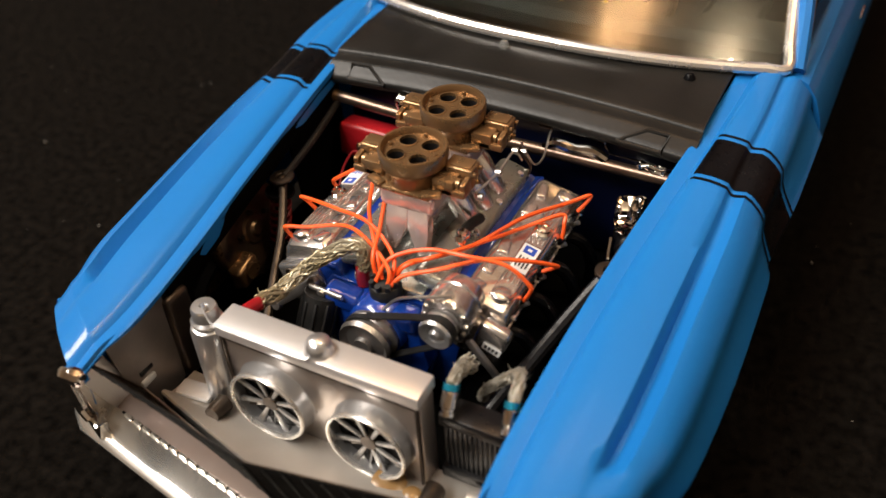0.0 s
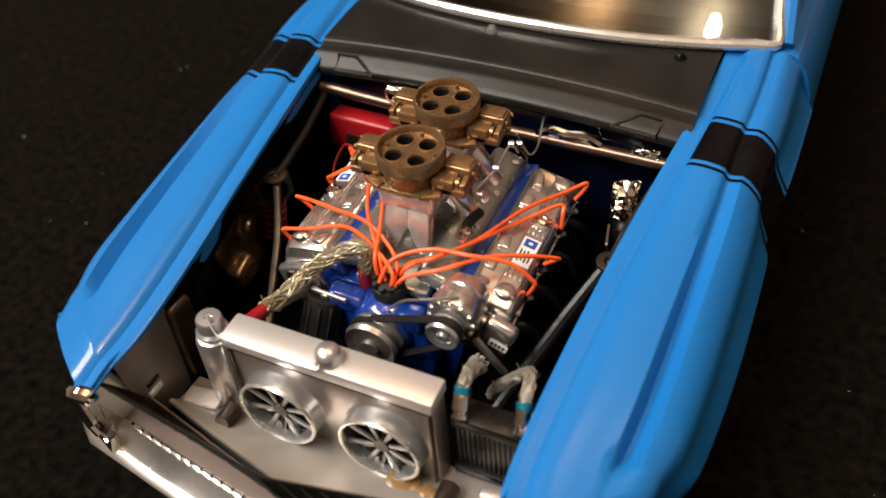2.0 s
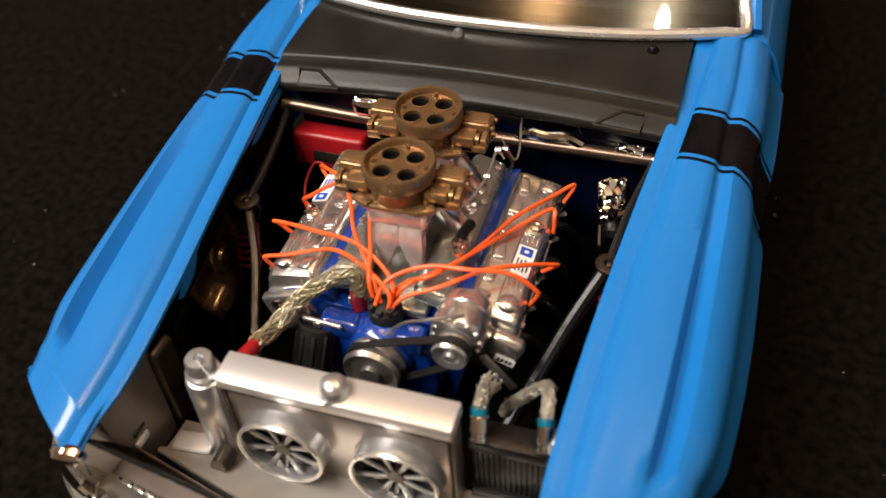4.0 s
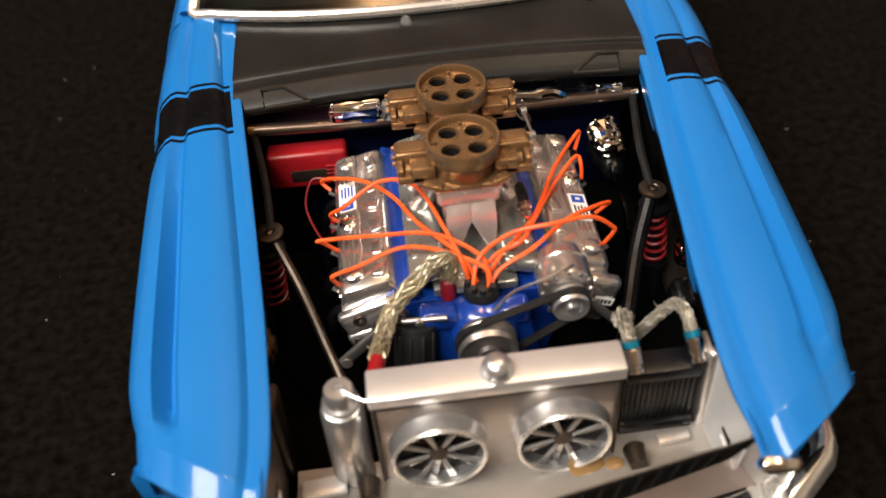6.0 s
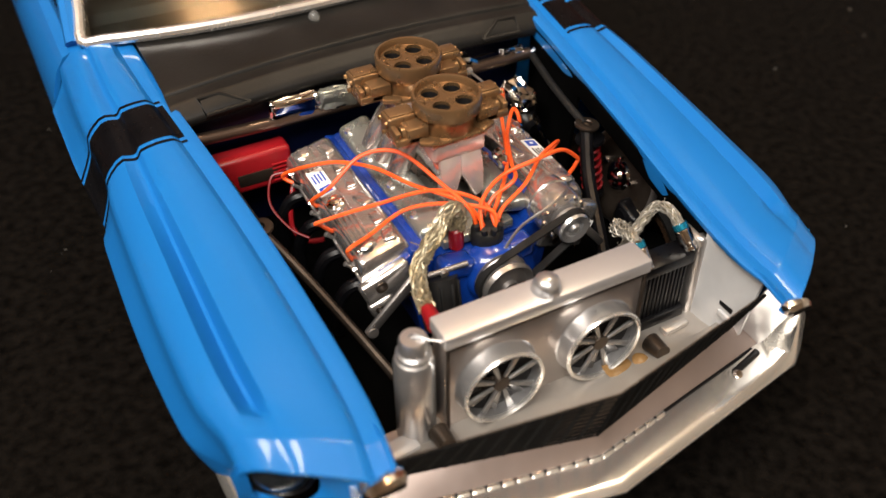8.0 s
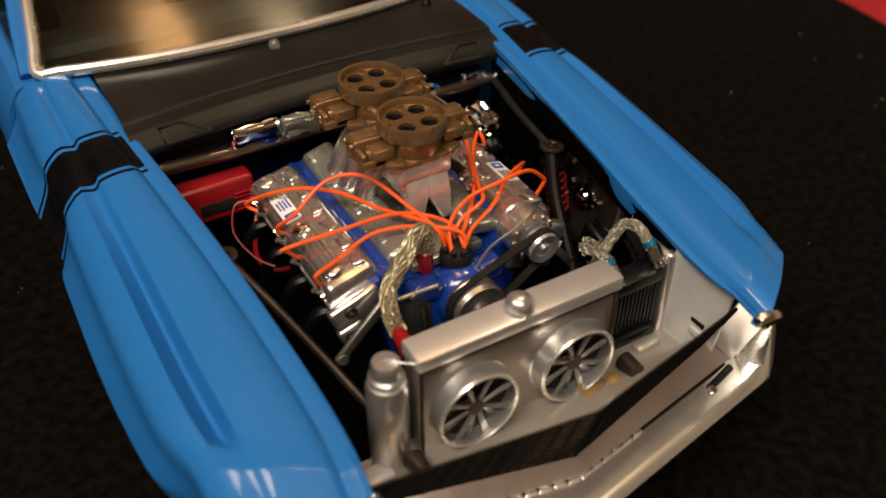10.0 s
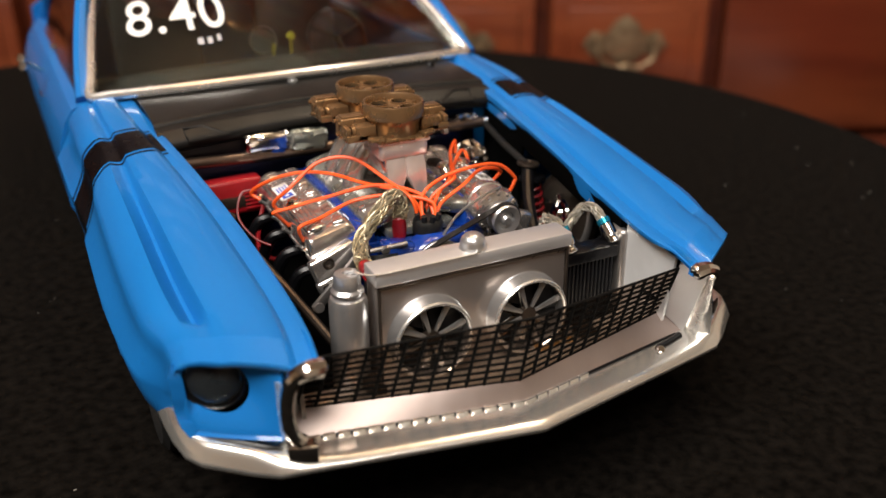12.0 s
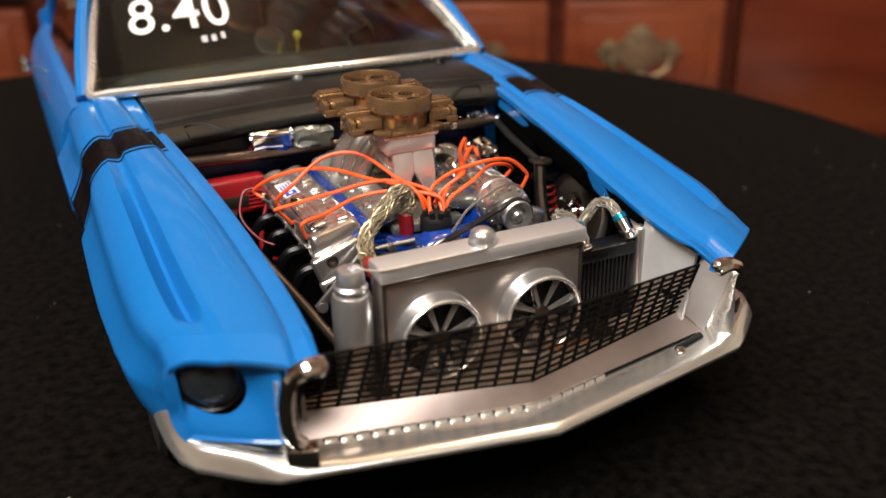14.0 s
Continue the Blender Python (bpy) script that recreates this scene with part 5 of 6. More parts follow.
def build_carburettor(y0, name="carburettor"):
    z0 = 33.3
    bm = bmesh.new()
    lathe(bm, [(2.9, 0), (3.2, 0.25), (3.25, 1.7), (3.55, 2.2), (3.8, 2.5), (3.88, 4.0), (3.76, 4.25), (3.5, 4.25), (3.38, 4.0), (3.3, 3.45)], (0, y0, z0), seg=44)
    # air horn plate with four throats
    top = z0 + 3.5
    b = bmesh.new()
    edges = []

    def ring(cx, cy, r, n):
        vs = [b.verts.new((cx + r * math.cos(2 * math.pi * k / n), cy + r * math.sin(2 * math.pi * k / n), top)) for k in range(n)]
        es = [b.edges.new((vs[k], vs[(k + 1) % n])) for k in range(n)]
        edges.extend(es)
        return vs

    ring(0, y0, 3.34, 44)
    throats = [(sx * 1.36, y0 + sy * 1.44) for sx in (-1, 1) for sy in (-1, 1)]
    for cx, cy in throats:
        ring(cx, cy, 0.98, 20)
    bmesh.ops.triangle_fill(b, use_beauty=True, edges=edges)
    add(bm, b)
    for cx, cy in throats:
        lathe(bm, [(1.12, 0), (1.12, 0.1), (0.98, 0.14), (0.98, -0.3)], (cx, cy, top), seg=20)
    for a in (0.0, 3.14, 1.57, 4.71):
        lathe(bm, [(0, 0.4), (0.22, 0.36), (0.28, 0)], (2.85 * math.cos(a), y0 + 2.85 * math.sin(a), top), seg=8)
    body = part(name, bm, BRONZE, engine, "bronze four-barrel carburettor with open throats")
    # the bores are coloured black for the shade down the throats
    bm = bmesh.new()
    for cx, cy in throats:
        lathe(bm, [(0, 0), (0.97, 0), (0.975, 1.95)], (cx, cy, top - 2.2), seg=20)
    part("throat_bore", bm, HOLLOW_SHADE, body)
    for s in (-1, 1):
        bm = bmesh.new()
        # two-stepped float bowl: a tall block behind, a lower one with a barrel in front
        box(bm, (s * 4.3, y0 + 0.2, z0 + 1.0), (2.6, 4.0, 1.9), 0.25)
        box(bm, (s * 5.3, y0 + 1.2, z0 + 1.35), (3.3, 2.3, 2.5), 0.28, None, 3)
        box(bm, (s * 5.2, y0 + 1.2, z0 + 2.65), (2.9, 1.8, 0.3), 0.12)
        box(bm, (s * 5.3, y0 - 1.0, z0 + 0.5), (3.2, 1.6, 0.9), 0.2)
        bowl = part("float_bowl", bm, BRONZE, body)
        bm = bmesh.new()
        rod(bm, (s * 4.2, y0 - 0.7, z0 + 1.15), (s * 6.0, y0 - 0.7, z0 + 1.15), 0.72, 0.72, 18)
        part("metering_barrel", bm, BRONZE, bowl)
        bm = bmesh.new()
        box(bm, (s * 6.55, y0 - 0.7, z0 + 1.0), (0.65, 1.7, 1.8), 0.18, rot(8, 0, 0))
        part("end_cap", bm, BRONZE, bowl)
        bm = bmesh.new()
        box(bm, (s * 3.4, y0 - 2.6, z0 + 0.35), (2.2, 1.2, 0.6), 0.22, rot(0, 0, s * 24))
        part("lever_boss", bm, BRONZE, body)
        bm = bmesh.new()
        for yy, zz in ((y0 + 0.4, z0 + 2.0), (y0 + 2.0, z0 + 2.0), (y0 + 1.2, z0 + 0.6)):
            lathe(bm, [(0, 0), (0.26, 0), (0.26, 0.3), (0, 0.35)], (s * 6.95, yy, zz), (s, 0, 0), 8)
        part("bowl_screw", bm, BRONZE, bowl)
    bm = bmesh.new()
    box(bm, (0, y0, z0 + 0.05), (6.8, 6.6, 0.6), 0.25)
    part("base_flange", bm, BRONZE, body)


build_intake()
build_carburettor(31.5)
build_carburettor(41.0)


def build_linkage():
    link = part("throttle_linkage", tube(bmesh.new(), [(7.2, 32.0, 33.0), (8.0, 36.0, 33.2), (7.8, 40.6, 33.0), (8.2, 42.0, 31.0)], 0.16, 6), STEEL, engine, "fine wire throttle linkage")
    part("throttle_cable", tube(bmesh.new(), [(8.0, 42.2, 33.4), (8.8, 44.0, 29.4), (8.4, 48.0, 27.4), (7.6, 52.0, 28.0), (7.3, 54.3, 28.3)], 0.14, 6), STEEL, link)
    part("return_spring", tube(bmesh.new(), [(8.0, 41.2, 33.0), (9.0, 42.6, 30.2), (8.2, 44.0, 27.6)], 0.17, 6), DARK_STEEL, link)
    for p in ((8.0, 36.0, 33.2), (7.9, 40.8, 33.0), (8.2, 42.6, 31.8), (7.5, 32.4, 32.2)):
        bm = bmesh.new()
        lathe(bm, [(0, -0.4), (0.4, -0.35), (0.45, 0.3), (0, 0.4)], p, (1, 0.2, 0), 10)
        part("linkage_joint", bm, STEEL, link)


build_linkage()


def build_front_drive():
    bm = bmesh.new()
    lathe(bm, [(0, -0.6), (1.0, -0.7), (1.1, -0.2), (1.6, -0.1), (2.4, 0.1), (3.0, -0.5), (3.2, 0.1), (2.8, 0.6), (2.8, 1.0), (3.2, 1.5), (3.1, 2.0), (0, 2.0)], (0.3, 17.6, 20.2), (0, 1, 0), 40)
    part("crank_pulley", bm, STEEL, engine, "bright turned crank pulley")
    # alternator
    bm = bmesh.new()
    lathe(bm, [(0, 0), (2.0, 0.1), (2.8, 0.6), (2.9, 1.0), (2.9, 2.2), (2.75, 2.4), (2.75, 3.2), (2.9, 3.4), (2.6, 5.0), (1.6, 5.6), (0, 5.7)], (8.9, 20.0, 24.8), (0, 1, 0.05), 32)
    alt = part("alternator", bm, CHROME_CAST, engine, "bright alloy alternator")
    for k in range(12):
        a = 2 * math.pi * k / 12
        bm = bmesh.new()
        lathe(bm, [(0, 0.2), (0.26, 0.15), (0.32, -0.1)], (8.9 + 2.5 * math.cos(a), 20.35, 24.8 + 2.5 * math.sin(a)), (0, -1, 0), 8)
        part("housing_stud", bm, CHROME_CAST, alt)
    bm = bmesh.new()
    lathe(bm, [(0, -0.5), (0.45, -0.55), (0.7, -0.25), (0.7, 0.1), (1.1, 0.15), (1.15, -0.25), (1.8, -0.45), (1.95, -0.1), (1.6, 0.3), (1.6, 0.7), (1.9, 1.0), (1.9, 1.3), (0, 1.3)], (8.9, 18.4, 24.7), (0, 1, 0.05), 36)
    part("alternator_pulley", bm, SILVER, alt, "bright turned pulley")
    # belt round both pulleys
    c1, r1, c2, r2, y = Vector((0.3, 20.2)), 2.9, Vector((8.9, 24.7)), 1.7, 18.8
    d = c2 - c1
    base, off = math.atan2(d.y, d.x), math.acos((r1 - r2) / d.length)
    pts = [c2 + r2 * Vector((math.cos(base + a), math.sin(base + a))) for a in [-off + 2 * off * k / 12 for k in range(13)]]
    pts += [c1 + r1 * Vector((math.cos(base + a), math.sin(base + a))) for a in [off + (2 * math.pi - 2 * off) * k / 16 for k in range(17)]]
    bm = bmesh.new()
    mid = (c1 + c2) / 2
    ring_rows = []
    for p in pts:
        n = (p - mid).normalized()
        ring_rows.append([(p.x, y - 0.5, p.y), (p.x, y + 0.5, p.y), (p.x + n.x * 0.42, y + 0.5, p.y + n.y * 0.42), (p.x + n.x * 0.42, y - 0.5, p.y + n.y * 0.42)])
    loft(bm, ring_rows + [ring_rows[0]], closed=True)
    part("belt", bm, RUBBER, engine, "black rubber drive belt")
    bm = bmesh.new()
    tube(bm, [(1.0, 20.2, 23.0), (3.2, 20.3, 25.6), (5.8, 19.7, 27.5), (8.0, 20.2, 28.0), (9.6, 21.2, 27.8)], 0.17, 6)
    part("adjuster_arm", bm, STEEL, engine, "thin bright adjuster arm over the alternator")
    bm = bmesh.new()
    box(bm, (13.2, 20.6, 20.6), (5.4, 0.5, 0.9), 0.15, rot(0, 52, 0))
    part("alternator_bracket", bm, STEEL, engine)
    bm = bmesh.new()
    box(bm, (12.9, 23.2, 20.8), (3.8, 1.8, 5.4), 0.7, rot(0, 20, 0), 3)
    plate = part("pump_housing", bm, CHROME_CAST, engine, "bright cast pump housing")
    bm = bmesh.new()
    box(bm, (13.4, 22.2, 20.6), (2.2, 0.1, 1.0), 0, rot(0, 20, 0))
    tag = part("tag", bm, DECAL_WHITE, plate, "small pale tag with black marks")
    bm = bmesh.new()
    for k in range(4):
        box(bm, (12.75 + 0.42 * k, 22.12, 20.85 - 0.15 * k), (0.26, 0.06, 0.5), 0, rot(0, 20, 0))
    part("lettering", bm, DECAL_BLACK, tag, "small unreadable lettering")
    # black ribbed filter on the other side
    bm = bmesh.new()
    rod(bm, (-7.4, 18.2, 17.0), (-6.8, 20.6, 22.4), 2.1, 2.1, 24)
    oil = part("oil_filter", bm, RUBBER, engine, "black ribbed filter")
    for k in range(10):
        a = 2 * math.pi * k / 10
        bm = bmesh.new()
        box(bm, Vector((-7.1, 19.4, 19.7)) + Vector((2.1 * math.cos(a), 2.0 * math.sin(a), -0.8 * math.sin(a))), (0.35, 0.35, 4.8), 0.1, rot(-24, 6, 0))
        part("filter_rib", bm, RUBBER, oil)
    bm = bmesh.new()
    box(bm, (-11.4, 21.6, 20.0), (10.0, 0.6, 1.3), 0.25, rot(0, -42, 4))
    bracket = part("pump_bracket", bm, STEEL, engine, "flat steel bracket arm")
    for x, z in ((-14.6, 16.9), (-8.4, 22.9)):
        bm = bmesh.new()
        lathe(bm, [(0, 0.5), (0.6, 0.45), (0.75, 0.1), (0.75, -0.2)], (x, 21.3, z), (0, -1, 0.2), 10)
        part("bracket_bolt", bm, STEEL, bracket)
    # distributor
    bm = bmesh.new()
    lathe(bm, [(0, 0), (1.5, 0), (1.7, 0.6), (1.85, 0.9), (1.85, 2.4), (1.6, 2.8), (0.9, 3.0), (0, 3.0)], (0.4, 22.9, 22.2), (0, -0.1, 1), 28)
    dist = part("distributor", bm, RUBBER, engine, "black distributor cap")
    for k in range(8):
        a = 2 * math.pi * k / 8
        bm = bmesh.new()
        lathe(bm, [(0, 0), (0.38, 0), (0.34, 0.9), (0, 0.9)], (0.4 + 1.2 * math.cos(a), 22.6 + 1.2 * math.sin(a), 24.9), (0.3 * math.cos(a), 0.3 * math.sin(a), 1), 10)
        part("terminal", bm, RUBBER, dist)
    bm = bmesh.new()
    lathe(bm, [(0, 0), (0.85, 0), (0.9, 1.0), (0.8, 2.4), (0.6, 2.6), (0, 2.6)], (-3.0, 23.6, 22.9), (0, 0, 1), 16)
    part("red_fitting", bm, RED, engine, "red anodised fitting")


build_front_drive()

WIRES = (
    [(0.0, 22.8, 25.2), (-1.6, 24.6, 27.8), (-5.3, 29.5, 28.2), (-7.7, 34.3, 28.2), (-10.6, 38.1, 27.6), (-13.7, 40.9, 26.2), (-15.9, 43.6, 23.9), (-14.8, 42.8, 22.8)],
    [(-0.8, 22.9, 25.2), (-1.4, 23.6, 27.6), (-2.6, 27.5, 28.6), (-5.1, 33.2, 30.2), (-8.9, 35.4, 29.6), (-13.1, 34.9, 27.0), (-14.9, 36.3, 24.8), (-14.2, 36.6, 23.4)],
    [(1.2, 22.3, 25.2), (0.6, 24.6, 27.2), (-4.0, 27.4, 28.4), (-10.0, 29.4, 27.2), (-14.0, 30.8, 26.1), (-16.3, 31.3, 25.6), (-15.8, 31.6, 25.0), (-14.2, 32.0, 23.0)],
    [(1.1, 21.9, 25.2), (0.9, 22.9, 27.0), (-3.2, 25.5, 27.6), (-7.4, 27.4, 26.9), (-12.1, 26.4, 25.9), (-14.6, 25.7, 25.7), (-14.9, 25.9, 24.9), (-14.2, 26.4, 23.2)],
    [(1.4, 23.6, 25.3), (2.7, 24.2, 27.3), (7.1, 29.9, 26.8), (10.6, 37.0, 26.9), (13.6, 42.7, 25.8), (15.5, 45.4, 25.7), (15.4, 45.0, 25.0), (14.6, 43.4, 24.2)],
    [(0.6, 24.0, 25.3), (2.3, 24.8, 26.9), (5.0, 24.8, 28.5), (7.1, 29.0, 27.4), (10.6, 35.8, 26.1), (14.0, 40.2, 26.1), (14.6, 39.7, 25.2), (14.6, 39.1, 23.3)],
    [(1.4, 22.2, 25.3), (2.6, 23.2, 26.4), (6.2, 24.5, 27.6), (10.2, 27.8, 27.8), (14.0, 30.8, 26.5), (16.3, 33.0, 24.9), (16.1, 33.2, 24.4), (14.6, 32.8, 23.5)],
    [(-0.5, 22.2, 25.2), (0.5, 24.2, 27.4), (4.1, 26.1, 28.4), (8.6, 26.0, 29.2), (12.8, 27.3, 28.3), (15.3, 27.7, 26.2), (15.5, 27.8, 25.2), (14.4, 28.3, 22.8)],
)


def build_wires():
    for pts in WIRES:
        bm = bmesh.new()
        tube(bm, pts, 0.24, 8, 8)
        lead = part("plug_lead", bm, ORANGE, engine, "orange spark plug lead")
        bm = bmesh.new()
        end = Vector(pts[-1])
        inward = Vector((-0.7 if end.x > 0 else 0.7, 0, -0.8))
        lathe(bm, [(0, -0.3), (0.34, -0.25), (0.4, 0.6), (0.3, 1.4), (0, 1.4)], end, inward, 10)
        part("plug_boot", bm, BAY_BLACK, lead)
    bm = bmesh.new()
    tube(bm, [(-15.6, 44.0, 24.0), (-17.2, 44.2, 23.6), (-18.2, 42.6, 21.0), (-17.0, 39.6, 19.0), (-15.4, 37.6, 18.4)], 0.16, 6)
    part("coil_lead", bm, SPRING_RED, engine, "thin red lead")


build_wires()


# ---- hoses ----
def braided_lay(t, k):
    return 0.25 * math.sin(9 * t + 1.7 * k) + 0.12 * math.sin(31 * t + 2.9 * k)


def braided(name, pts, r, label, core=BRAID_CORE, strands=12, turns=12.0, frayed=0, wire=BRAID, thick=0.13, flare=0.0):
    h = thing(name, pts[0], label, "hose")
    bm = bmesh.new()
    tube(bm, pts, r * 0.86, 10, 8)
    body = part("hose_core", bm, core, h)
    path = smooth_path(pts, 14)
    frames = list(path_frames(path))
    bm = bmesh.new()
    for d, count in ((1, strands), (-1, max(3, strands // 2))):
        for k in range(count):
            line = []
            for i, (p, u, v) in enumerate(frames):
                t = i / (len(frames) - 1)
                a = d * turns * t * 2 * math.pi / 3 + 2 * math.pi * k / count + braided_lay(t, k + 5 * d)
                rr = r * (0.97 + 0.1 * math.sin(7 * a + k) + 0.08 * math.sin(23 * t + 2 * k))
                rr *= 1 + flare * t * t
                line.append(p + rr * (math.cos(a) * u + math.sin(a) * v))
            tube(bm, line, r * thick * (0.8 + 0.4 * ((k * 7) % 5) / 4), 5, 1, False)
    rng = random.Random(len(pts) + strands)
    for k in range(frayed):
        i = rng.randrange(len(frames) // 2 if flare else 0, len(frames))
        p, u, v = frames[i]
        q = p + r * 1.1 * (u * rng.uniform(-1, 1) + v * rng.uniform(-1, 1))
        e = q + Vector((rng.uniform(-1, 1), rng.uniform(-1, 1), rng.uniform(0, 1))) * r * 1.2
        tube(bm, [p, q, e], r * 0.07, 4, 4)
    tagged(part("braid", bm, wire, body, "loose woven metal braid"), kind="stuff")
    return h


hose = braided("radiator_hose", [(-2.9, 23.7, 25.2), (-2.6, 23.9, 27.2), (-3.9, 23.5, 28.3), (-6.6, 21.8, 27.0), (-9.1, 20.5, 24.9), (-10.3, 17.6, 23.9), (-11.0, 14.8, 24.4)], 0.78, "braided top radiator hose of silver and gold wire", strands=18, turns=4.6, frayed=60, thick=0.14)
bm = bmesh.new()
rod(bm, (-10.9, 15.2, 24.3), (-11.3, 12.2, 24.6), 0.72, 0.95, 16)
part("hose_end", bm, RED, hose, "red hose end fitting")
for base, tip, pts, loose in (((13.9, 11.0, 22.1), (13.5, 13.1, 24.75), [(13.5, 13.0, 24.7), (13.5, 14.2, 24.95), (13.55, 15.4, 24.7), (13.65, 16.7, 24.1)], 0.75),
                              ((20.3, 11.4, 22.1), (19.8, 13.7, 24.5), [(19.8, 13.6, 24.4), (19.65, 15.2, 25.3), (19.2, 16.8, 25.0), (18.3, 17.2, 24.0), (17.1, 17.0, 22.8), (15.6, 16.9, 21.0), (14.8, 17.0, 19.0)], 0.0)):
    words = "short frayed stub of grey braided hose with blue collar" if loose else "bent grey braided hose with blue collar at the oil cooler"
    h = braided("cooler_hose", pts, 0.56, words, strands=14, turns=2.0 if loose else 3.5, frayed=40 if loose else 16, wire=GREY_BRAID, flare=loose)
    a, d = Vector(base), Vector(tip) - Vector(base)
    n = d.length
    bm = bmesh.new()
    lathe(bm, [(0, 0), (0.6, 0), (0.85, 0.15), (0.85, 0.5), (0.7, 0.6), (0.72, 0.9), (0.92, 1.05), (0.92, n - 0.9), (0.75, n - 0.7), (0.7, n), (0, n)], a, d, 12)
    part("fitting", bm, CHROME, h, "chrome hexagon fitting")
    bm = bmesh.new()
    lathe(bm, [(0.6, n - 0.75), (0.86, n - 0.7), (0.86, n - 0.05), (0.6, n)], a, d, 14)
    part("collar", bm, TEAL, h, "anodised blue collar")


# ---- radiator, tank, cooler ----
def build_radiator():
    rad = thing("radiator", (0, 10, 11), "silver aluminium radiator with two electric fans", "radiator")
    bm = bmesh.new()
    box(bm, (0, 10.6, 18.1), (24.0, 2.8, 14.4), 0.3)
    core = part("radiator_core", bm, CORE_SILVER, rad)
    bm = bmesh.new()
    box(bm, (0, 10.4, 25.4), (24.3, 3.6, 1.7), 0.25)
    part("top_tank", bm, TANK_TOP, rad)
    # raised edge of the fan plate
    bm = bmesh.new()
    for x in (-11.7, 11.7):
        box(bm, (x, 8.98, 17.6), (0.3, 0.5, 13.6), 0.12)
    for z in (10.9, 24.3):
        box(bm, (0, 8.98, z), (23.4, 0.5, 0.3), 0.12)
    part("fan_plate_edge", bm, DARK_STEEL, core)
    for x in (-6.05, 6.2):
        c = (x, 9.25, 17.4)
        bm = bmesh.new()
        lathe(bm, [(4.95, 0), (4.78, 0.15), (4.68, 0.6), (4.65, 1.9), (4.5, 2.05), (4.3, 1.95), (4.25, 0.0)], c, (0, -1, 0), 44)
        fan = part("fan_shroud", bm, SILVER, rad, "bright round fan shroud")
        bm = bmesh.new()
        lathe(bm, [(4.7, 1.8), (4.74, 2.0), (4.6, 2.2), (4.42, 2.22), (4.28, 2.05), (4.28, 1.7)], c, (0, -1, 0), 44)
        part("fan_rim", bm, TRIM, fan, "bright rim of the fan shroud")
        # black disc added as the shade behind the blades
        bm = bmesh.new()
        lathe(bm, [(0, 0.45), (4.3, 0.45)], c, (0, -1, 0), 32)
        part("fan_shade_disc", bm, HOLLOW_SHADE, fan)
        bm = bmesh.new()
        lathe(bm, [(0, 1.5), (0.9, 1.45), (1.0, 1.2), (1.0, 0.5)], c, (0, -1, 0), 20)
        part("fan_hub", bm, DARK_STEEL, fan)
        for k in range(8):
            a = 2 * math.pi * k / 8 + 0.3
            bm = bmesh.new()
            box(bm, (0, 0, 0), (3.5, 0.35, 0.5), 0.12)
            for v in bm.verts:
                v.co.z *= 0.75 + 0.28 * (v.co.x + 1.75)
            bmesh.ops.transform(bm, matrix=Matrix.Translation((x + 2.6 * math.cos(a), 8.05, 17.4 + 2.6 * math.sin(a))) @ rot(0, -math.degrees(a), 0).to_4x4(), verts=bm.verts)
            part("spoke", bm, GUARD, fan, "grey fan guard spoke")
        for k in range(7):
            a = 2 * math.pi * k / 7
            bm = bmesh.new()
            box(bm, (x + 2.5 * math.cos(a), 8.55, 17.4 + 2.5 * math.sin(a)), (3.2, 0.12, 1.3), 0.05, rot(0, -math.degrees(a), 0) @ rot(28, 0, 0))
            part("fan_blade", bm, FAN_STEEL, fan)
    bm = bmesh.new()
    lathe(bm, [(0, 0), (1.0, 0), (1.0, 0.35), (1.5, 0.5), (1.6, 0.8), (1.5, 1.0), (1.42, 1.15), (1.45, 1.5), (1.25, 2.0), (0.85, 2.35), (0.4, 2.5), (0, 2.53)], (0.1, 10.2, 25.5), seg=28)
    part("radiator_cap", bm, SILVER, rad, "round domed radiator cap")
    bm = bmesh.new()
    tube(bm, [(-0.1, 9.2, 26.7), (-0.3, 8.5, 26.4), (-1.5, 8.42, 26.3), (-7.0, 8.42, 26.28), (-11.6, 8.5, 26.25), (-13.2, 9.1, 26.35), (-14.3, 9.9, 26.6)], 0.11, 6)
    part("overflow_pipe", bm, SILVER, rad)
    tank = thing("overflow_tank", (-14.6, 10.4, 12), "silver cylindrical overflow tank with a screw cap", "tank")
    bm = bmesh.new()
    lathe(bm, [(0, 0), (1.9, 0), (2.1, 0.3), (2.1, 11.4), (1.9, 12.0), (1.3, 12.3), (0, 12.3)], (-14.7, 10.4, 11.6), seg=28)
    part("tank_body", bm, SILVER, tank)
    bm = bmesh.new()
    lathe(bm, [(0, 0), (1.3, 0), (1.75, 0.25), (1.8, 0.6), (1.5, 0.9), (1.45, 2.2), (1.3, 2.5), (0.5, 2.55), (0.4, 2.3), (0, 2.3)], (-14.7, 10.4, 23.8), seg=28)
    part("tank_cap", bm, SILVER, tank)
    bm = bmesh.new()
    rod(bm, (-14.8, 10.4, 26.3), (-13.9, 9.8, 26.7), 0.22)
    part("pipe_stub", bm, SILVER, tank)
    cooler = thing("oil_cooler", (16.6, 12.3, 11.3), "black finned oil cooler beside the radiator", "oil cooler")
    bm = bmesh.new()
    box(bm, (16.7, 12.6, 16.8), (7.4, 2.0, 8.4), 0.1)
    body = part("cooler_core", bm, BAY_BLACK, cooler)
    for z in (21.2, 12.9):
        bm = bmesh.new()
        box(bm, (16.7, 12.4, z), (7.8, 3.0, 1.6), 0.3)
        part("end_tank", bm, BAY_BLACK, cooler)
    for k in range(13):
        bm = bmesh.new()
        box(bm, (13.4 + 0.55 * k, 11.56, 16.8), (0.3, 0.24, 7.4), 0.06)
        part("fin", bm, BAY_BLACK, body)


build_radiator()


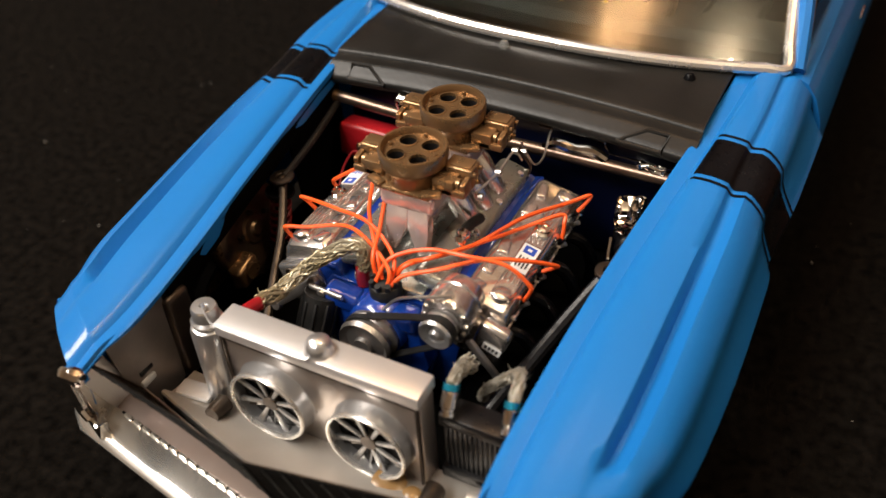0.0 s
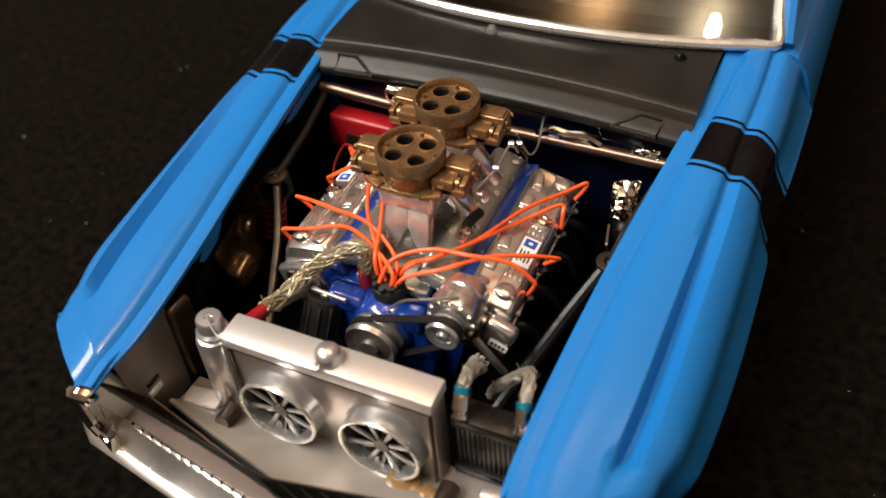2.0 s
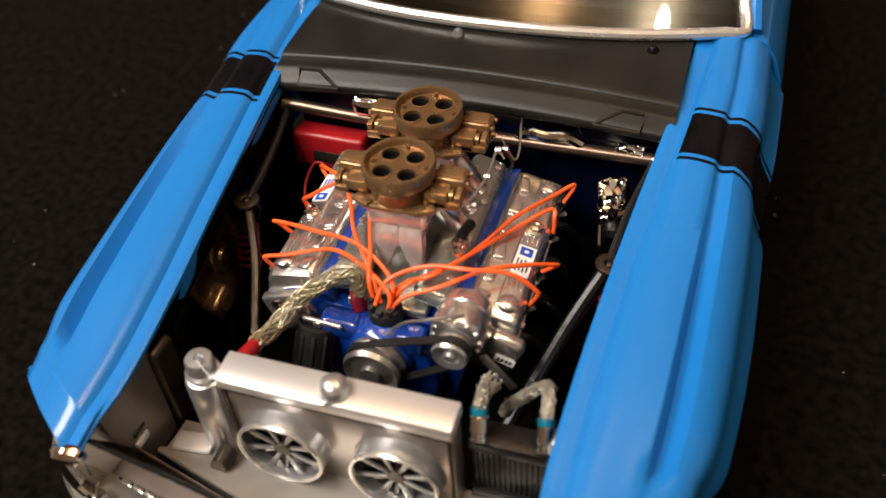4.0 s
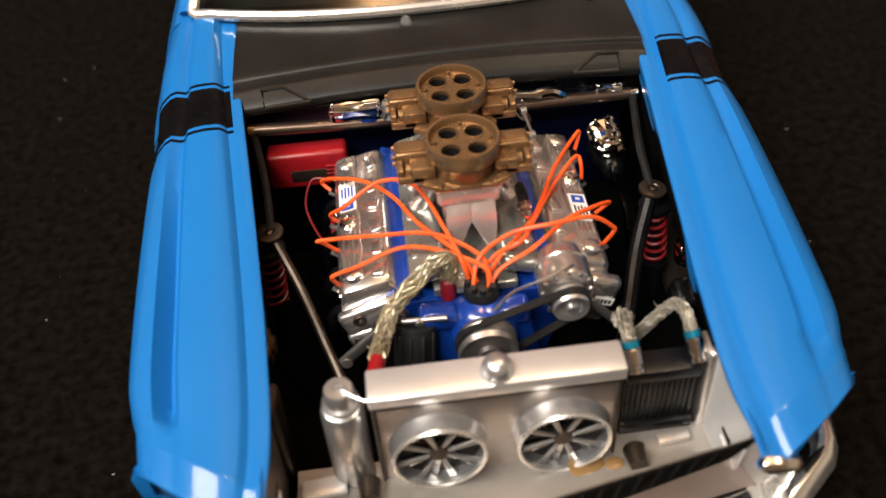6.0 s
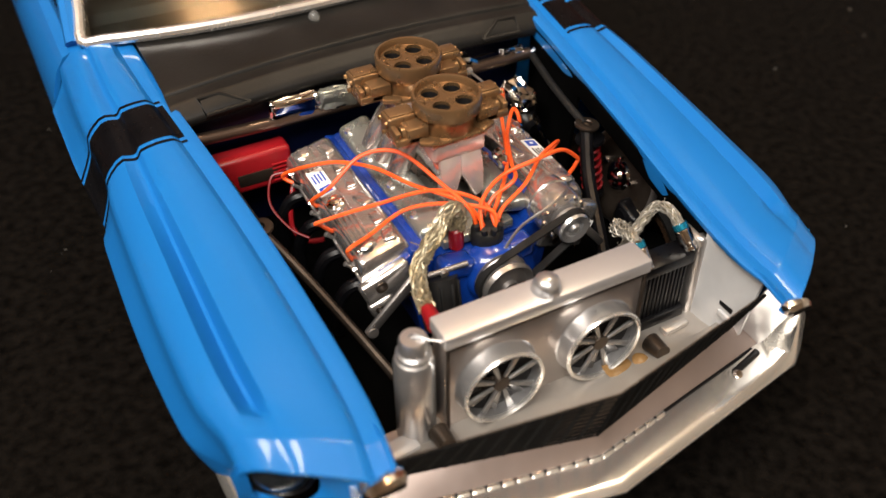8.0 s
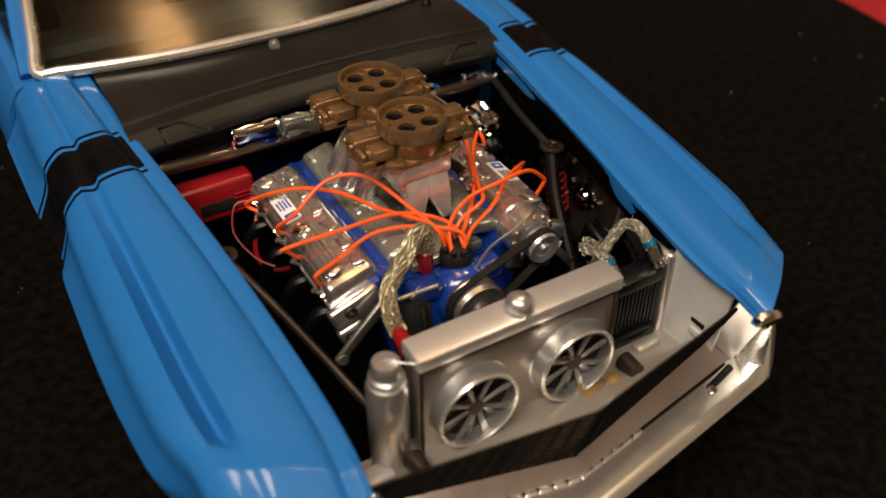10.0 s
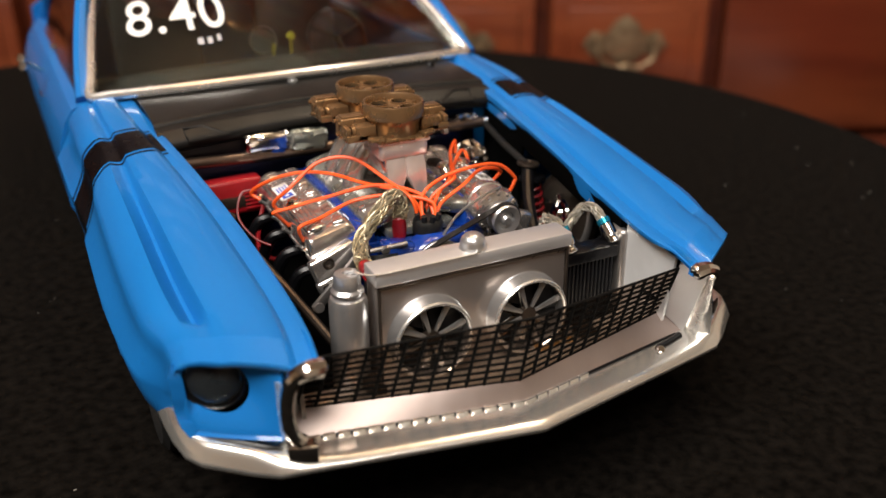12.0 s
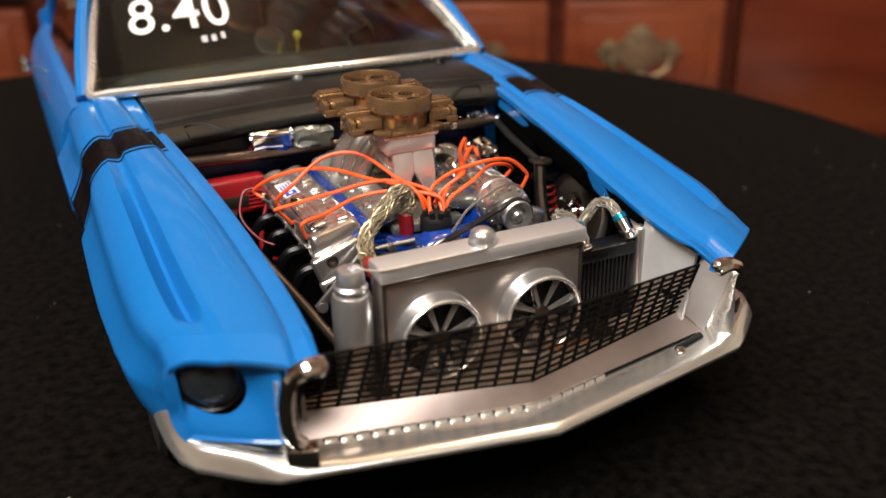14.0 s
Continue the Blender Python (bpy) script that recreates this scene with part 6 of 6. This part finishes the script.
# ---- suspension and bay fittings ----
def build_struts():
    for s in (-1, 1):
        brace = thing("tower_brace", (s * 21.8, 35, 24), "thin black strut tower brace bar", "brace", "tower braces")
        bm = bmesh.new()
        tube(bm, [(s * 21.6, 34.6, 24.1), (s * 19.0, 29.6, 20.6), (s * 16.5, 23.0, 17.3), (s * 14.0, 16.4, 13.6)], 0.85 if s > 0 else 0.55, 10)
        part("front_bar", bm, BAY_BLACK if s > 0 else DARK_STEEL, brace)
        bm = bmesh.new()
        tube(bm, [(s * 21.7, 35.2, 24.4), (s * 22.4, 43.0, 25.0), (s * 23.8, 51.4, 25.6)], 0.5, 8)
        part("rear_bar", bm, RUBBER, brace)
        bm = bmesh.new()
        lathe(bm, [(0.62, 0), (1.55, 0), (1.62, 0.2), (1.55, 0.42), (1.3, 0.5), (0.72, 0.5), (0.62, 0.4), (0.62, 0)], (s * 21.8, 34.8, 24.3), (s * 0.1, 0, 1), 28)
        ring = part("mount_eye", bm, DARK_STEEL, brace, "flat dark eye plate")
        bm = bmesh.new()
        lathe(bm, [(0, 0), (0.5, 0), (0.5, 0.5), (0.3, 0.62), (0, 0.62)], (s * 21.8, 34.8, 24.2), (s * 0.1, 0, 1), 6)
        part("eye_bolt", bm, DARK_STEEL, ring)
        coil = thing("coil_over", (s * 22.4, 33.0, 10), "coil-over damper with red spring", "damper", "coil-over dampers")
        bm = bmesh.new()
        line = []
        for k in range(6 * 16 + 1):
            a = 2 * math.pi * k / 16
            f = k / 96
            line.append((s * (22.3 + 0.2 * (1 - f)) + 1.25 * math.cos(a), 34.4 - 1.4 * (1 - f) + 1.25 * math.sin(a), 15.2 + 6.2 * f))
        tube(bm, line, 0.22, 6, 1, False)
        part("spring", bm, SPRING_RED, coil, "red coil spring")
        bm = bmesh.new()
        rod(bm, (s * 22.5, 32.0, 10.0), (s * 22.1, 34.6, 24.0), 0.75)
        lathe(bm, [(0, 0), (1.5, 0), (1.5, 0.5), (0, 0.5)], (s * 22.5, 32.9, 14.6), (0, 0.1, 1), 20)
        lathe(bm, [(0, 0), (1.9, 0), (1.9, 0.5), (0, 0.5)], (s * 22.2, 34.3, 22.2), (0, 0.1, 1), 20)
        part("damper_body", bm, BAY_BLACK, coil)
    bar = thing("firewall_brace", (0, 50.6, 26), "dark copper cross bar along the firewall", "brace")
    bm = bmesh.new()
    tube(bm, [(-24.4, 52.0, 26.35), (-12, 52.0, 25.75), (0, 52.0, 25.6), (12, 52.0, 25.7), (24.0, 52.0, 25.7)], 0.8, 12)
    part("bar", bm, BAR_STEEL, bar)
    for s in (-1, 1):
        bm = bmesh.new()
        lathe(bm, [(0, -0.5), (0.8, -0.4), (0.9, 0.4), (0, 0.6)], (s * 24.0, 52.0, 26.0 - 0.3 * s), (s, 0, 0), 14)
        part("bar_end", bm, BRONZE if s < 0 else CHROME, bar)


build_struts()


def build_ignition_box():
    b = thing("ignition_box", (-17.4, 48.2, 19), "red finned ignition box on the firewall side", "ignition box")
    t = rot(-6, -1, -2)
    c = Vector((-17.8, 51.0, 21.0))
    bm = bmesh.new()
    box(bm, c, (10.2, 3.4, 5.0), 0.6, t, 3)
    body = part("housing", bm, RED, b)
    bm = bmesh.new()
    box(bm, c + t @ Vector((0.4, -1.65, -0.7)), (5.2, 0.3, 1.7), 0.15, t)
    part("label_plate", bm, DARK_STEEL, body, "dark plate on the red box")
    for k in range(5):
        bm = bmesh.new()
        box(bm, c + t @ Vector((3.6, -1.75, -1.7 + 0.55 * k)), (2.6, 0.4, 0.22), 0.08, t)
        part("fin", bm, RED, body)
    bm = bmesh.new()
    tube(bm, [(-13.2, 49.3, 21.0), (-13.6, 47.0, 20.4), (-15.0, 45.0, 18.2), (-15.6, 43.6, 15.6), (-14.6, 41.6, 14.6), (-12.6, 40.6, 14.8)], 0.33, 8)
    part("cable", bm, RED, b)


build_ignition_box()


def build_master_cylinder():
    m = thing("master_cylinder", (20, 47, 19), "crinkled bright plated brake master cylinder", "master cylinder")
    bm = bmesh.new()
    lathe(bm, [(0, 0), (2.0, 0.1), (2.3, 1.0), (2.0, 2.2), (2.2, 3.2), (1.6, 4.0), (1.4, 5.6), (0.8, 6.2), (0, 6.2)], (20.2, 50.8, 19.6), (0.05, -1, -0.2), 20)
    body = part("cylinder_body", bm, BAY_BLACK, m)
    bm = bmesh.new()
    box(bm, (19.9, 48.4, 22.0), (3.4, 4.8, 2.8), 0.9, rot(12, -10, 8))
    part("reservoir", crinkle(bm, 0.32, 9, 2), CHROME, m, "crumpled bright foil reservoir", smooth=20)
    bm = bmesh.new()
    tube(bm, [(19.2, 43.4, 22.0), (19.6, 41.5, 20.0), (20.6, 40.0, 17.0), (21, 39.0, 12)], 0.3, 6)
    part("brake_line", bm, CHROME, body)


build_master_cylinder()
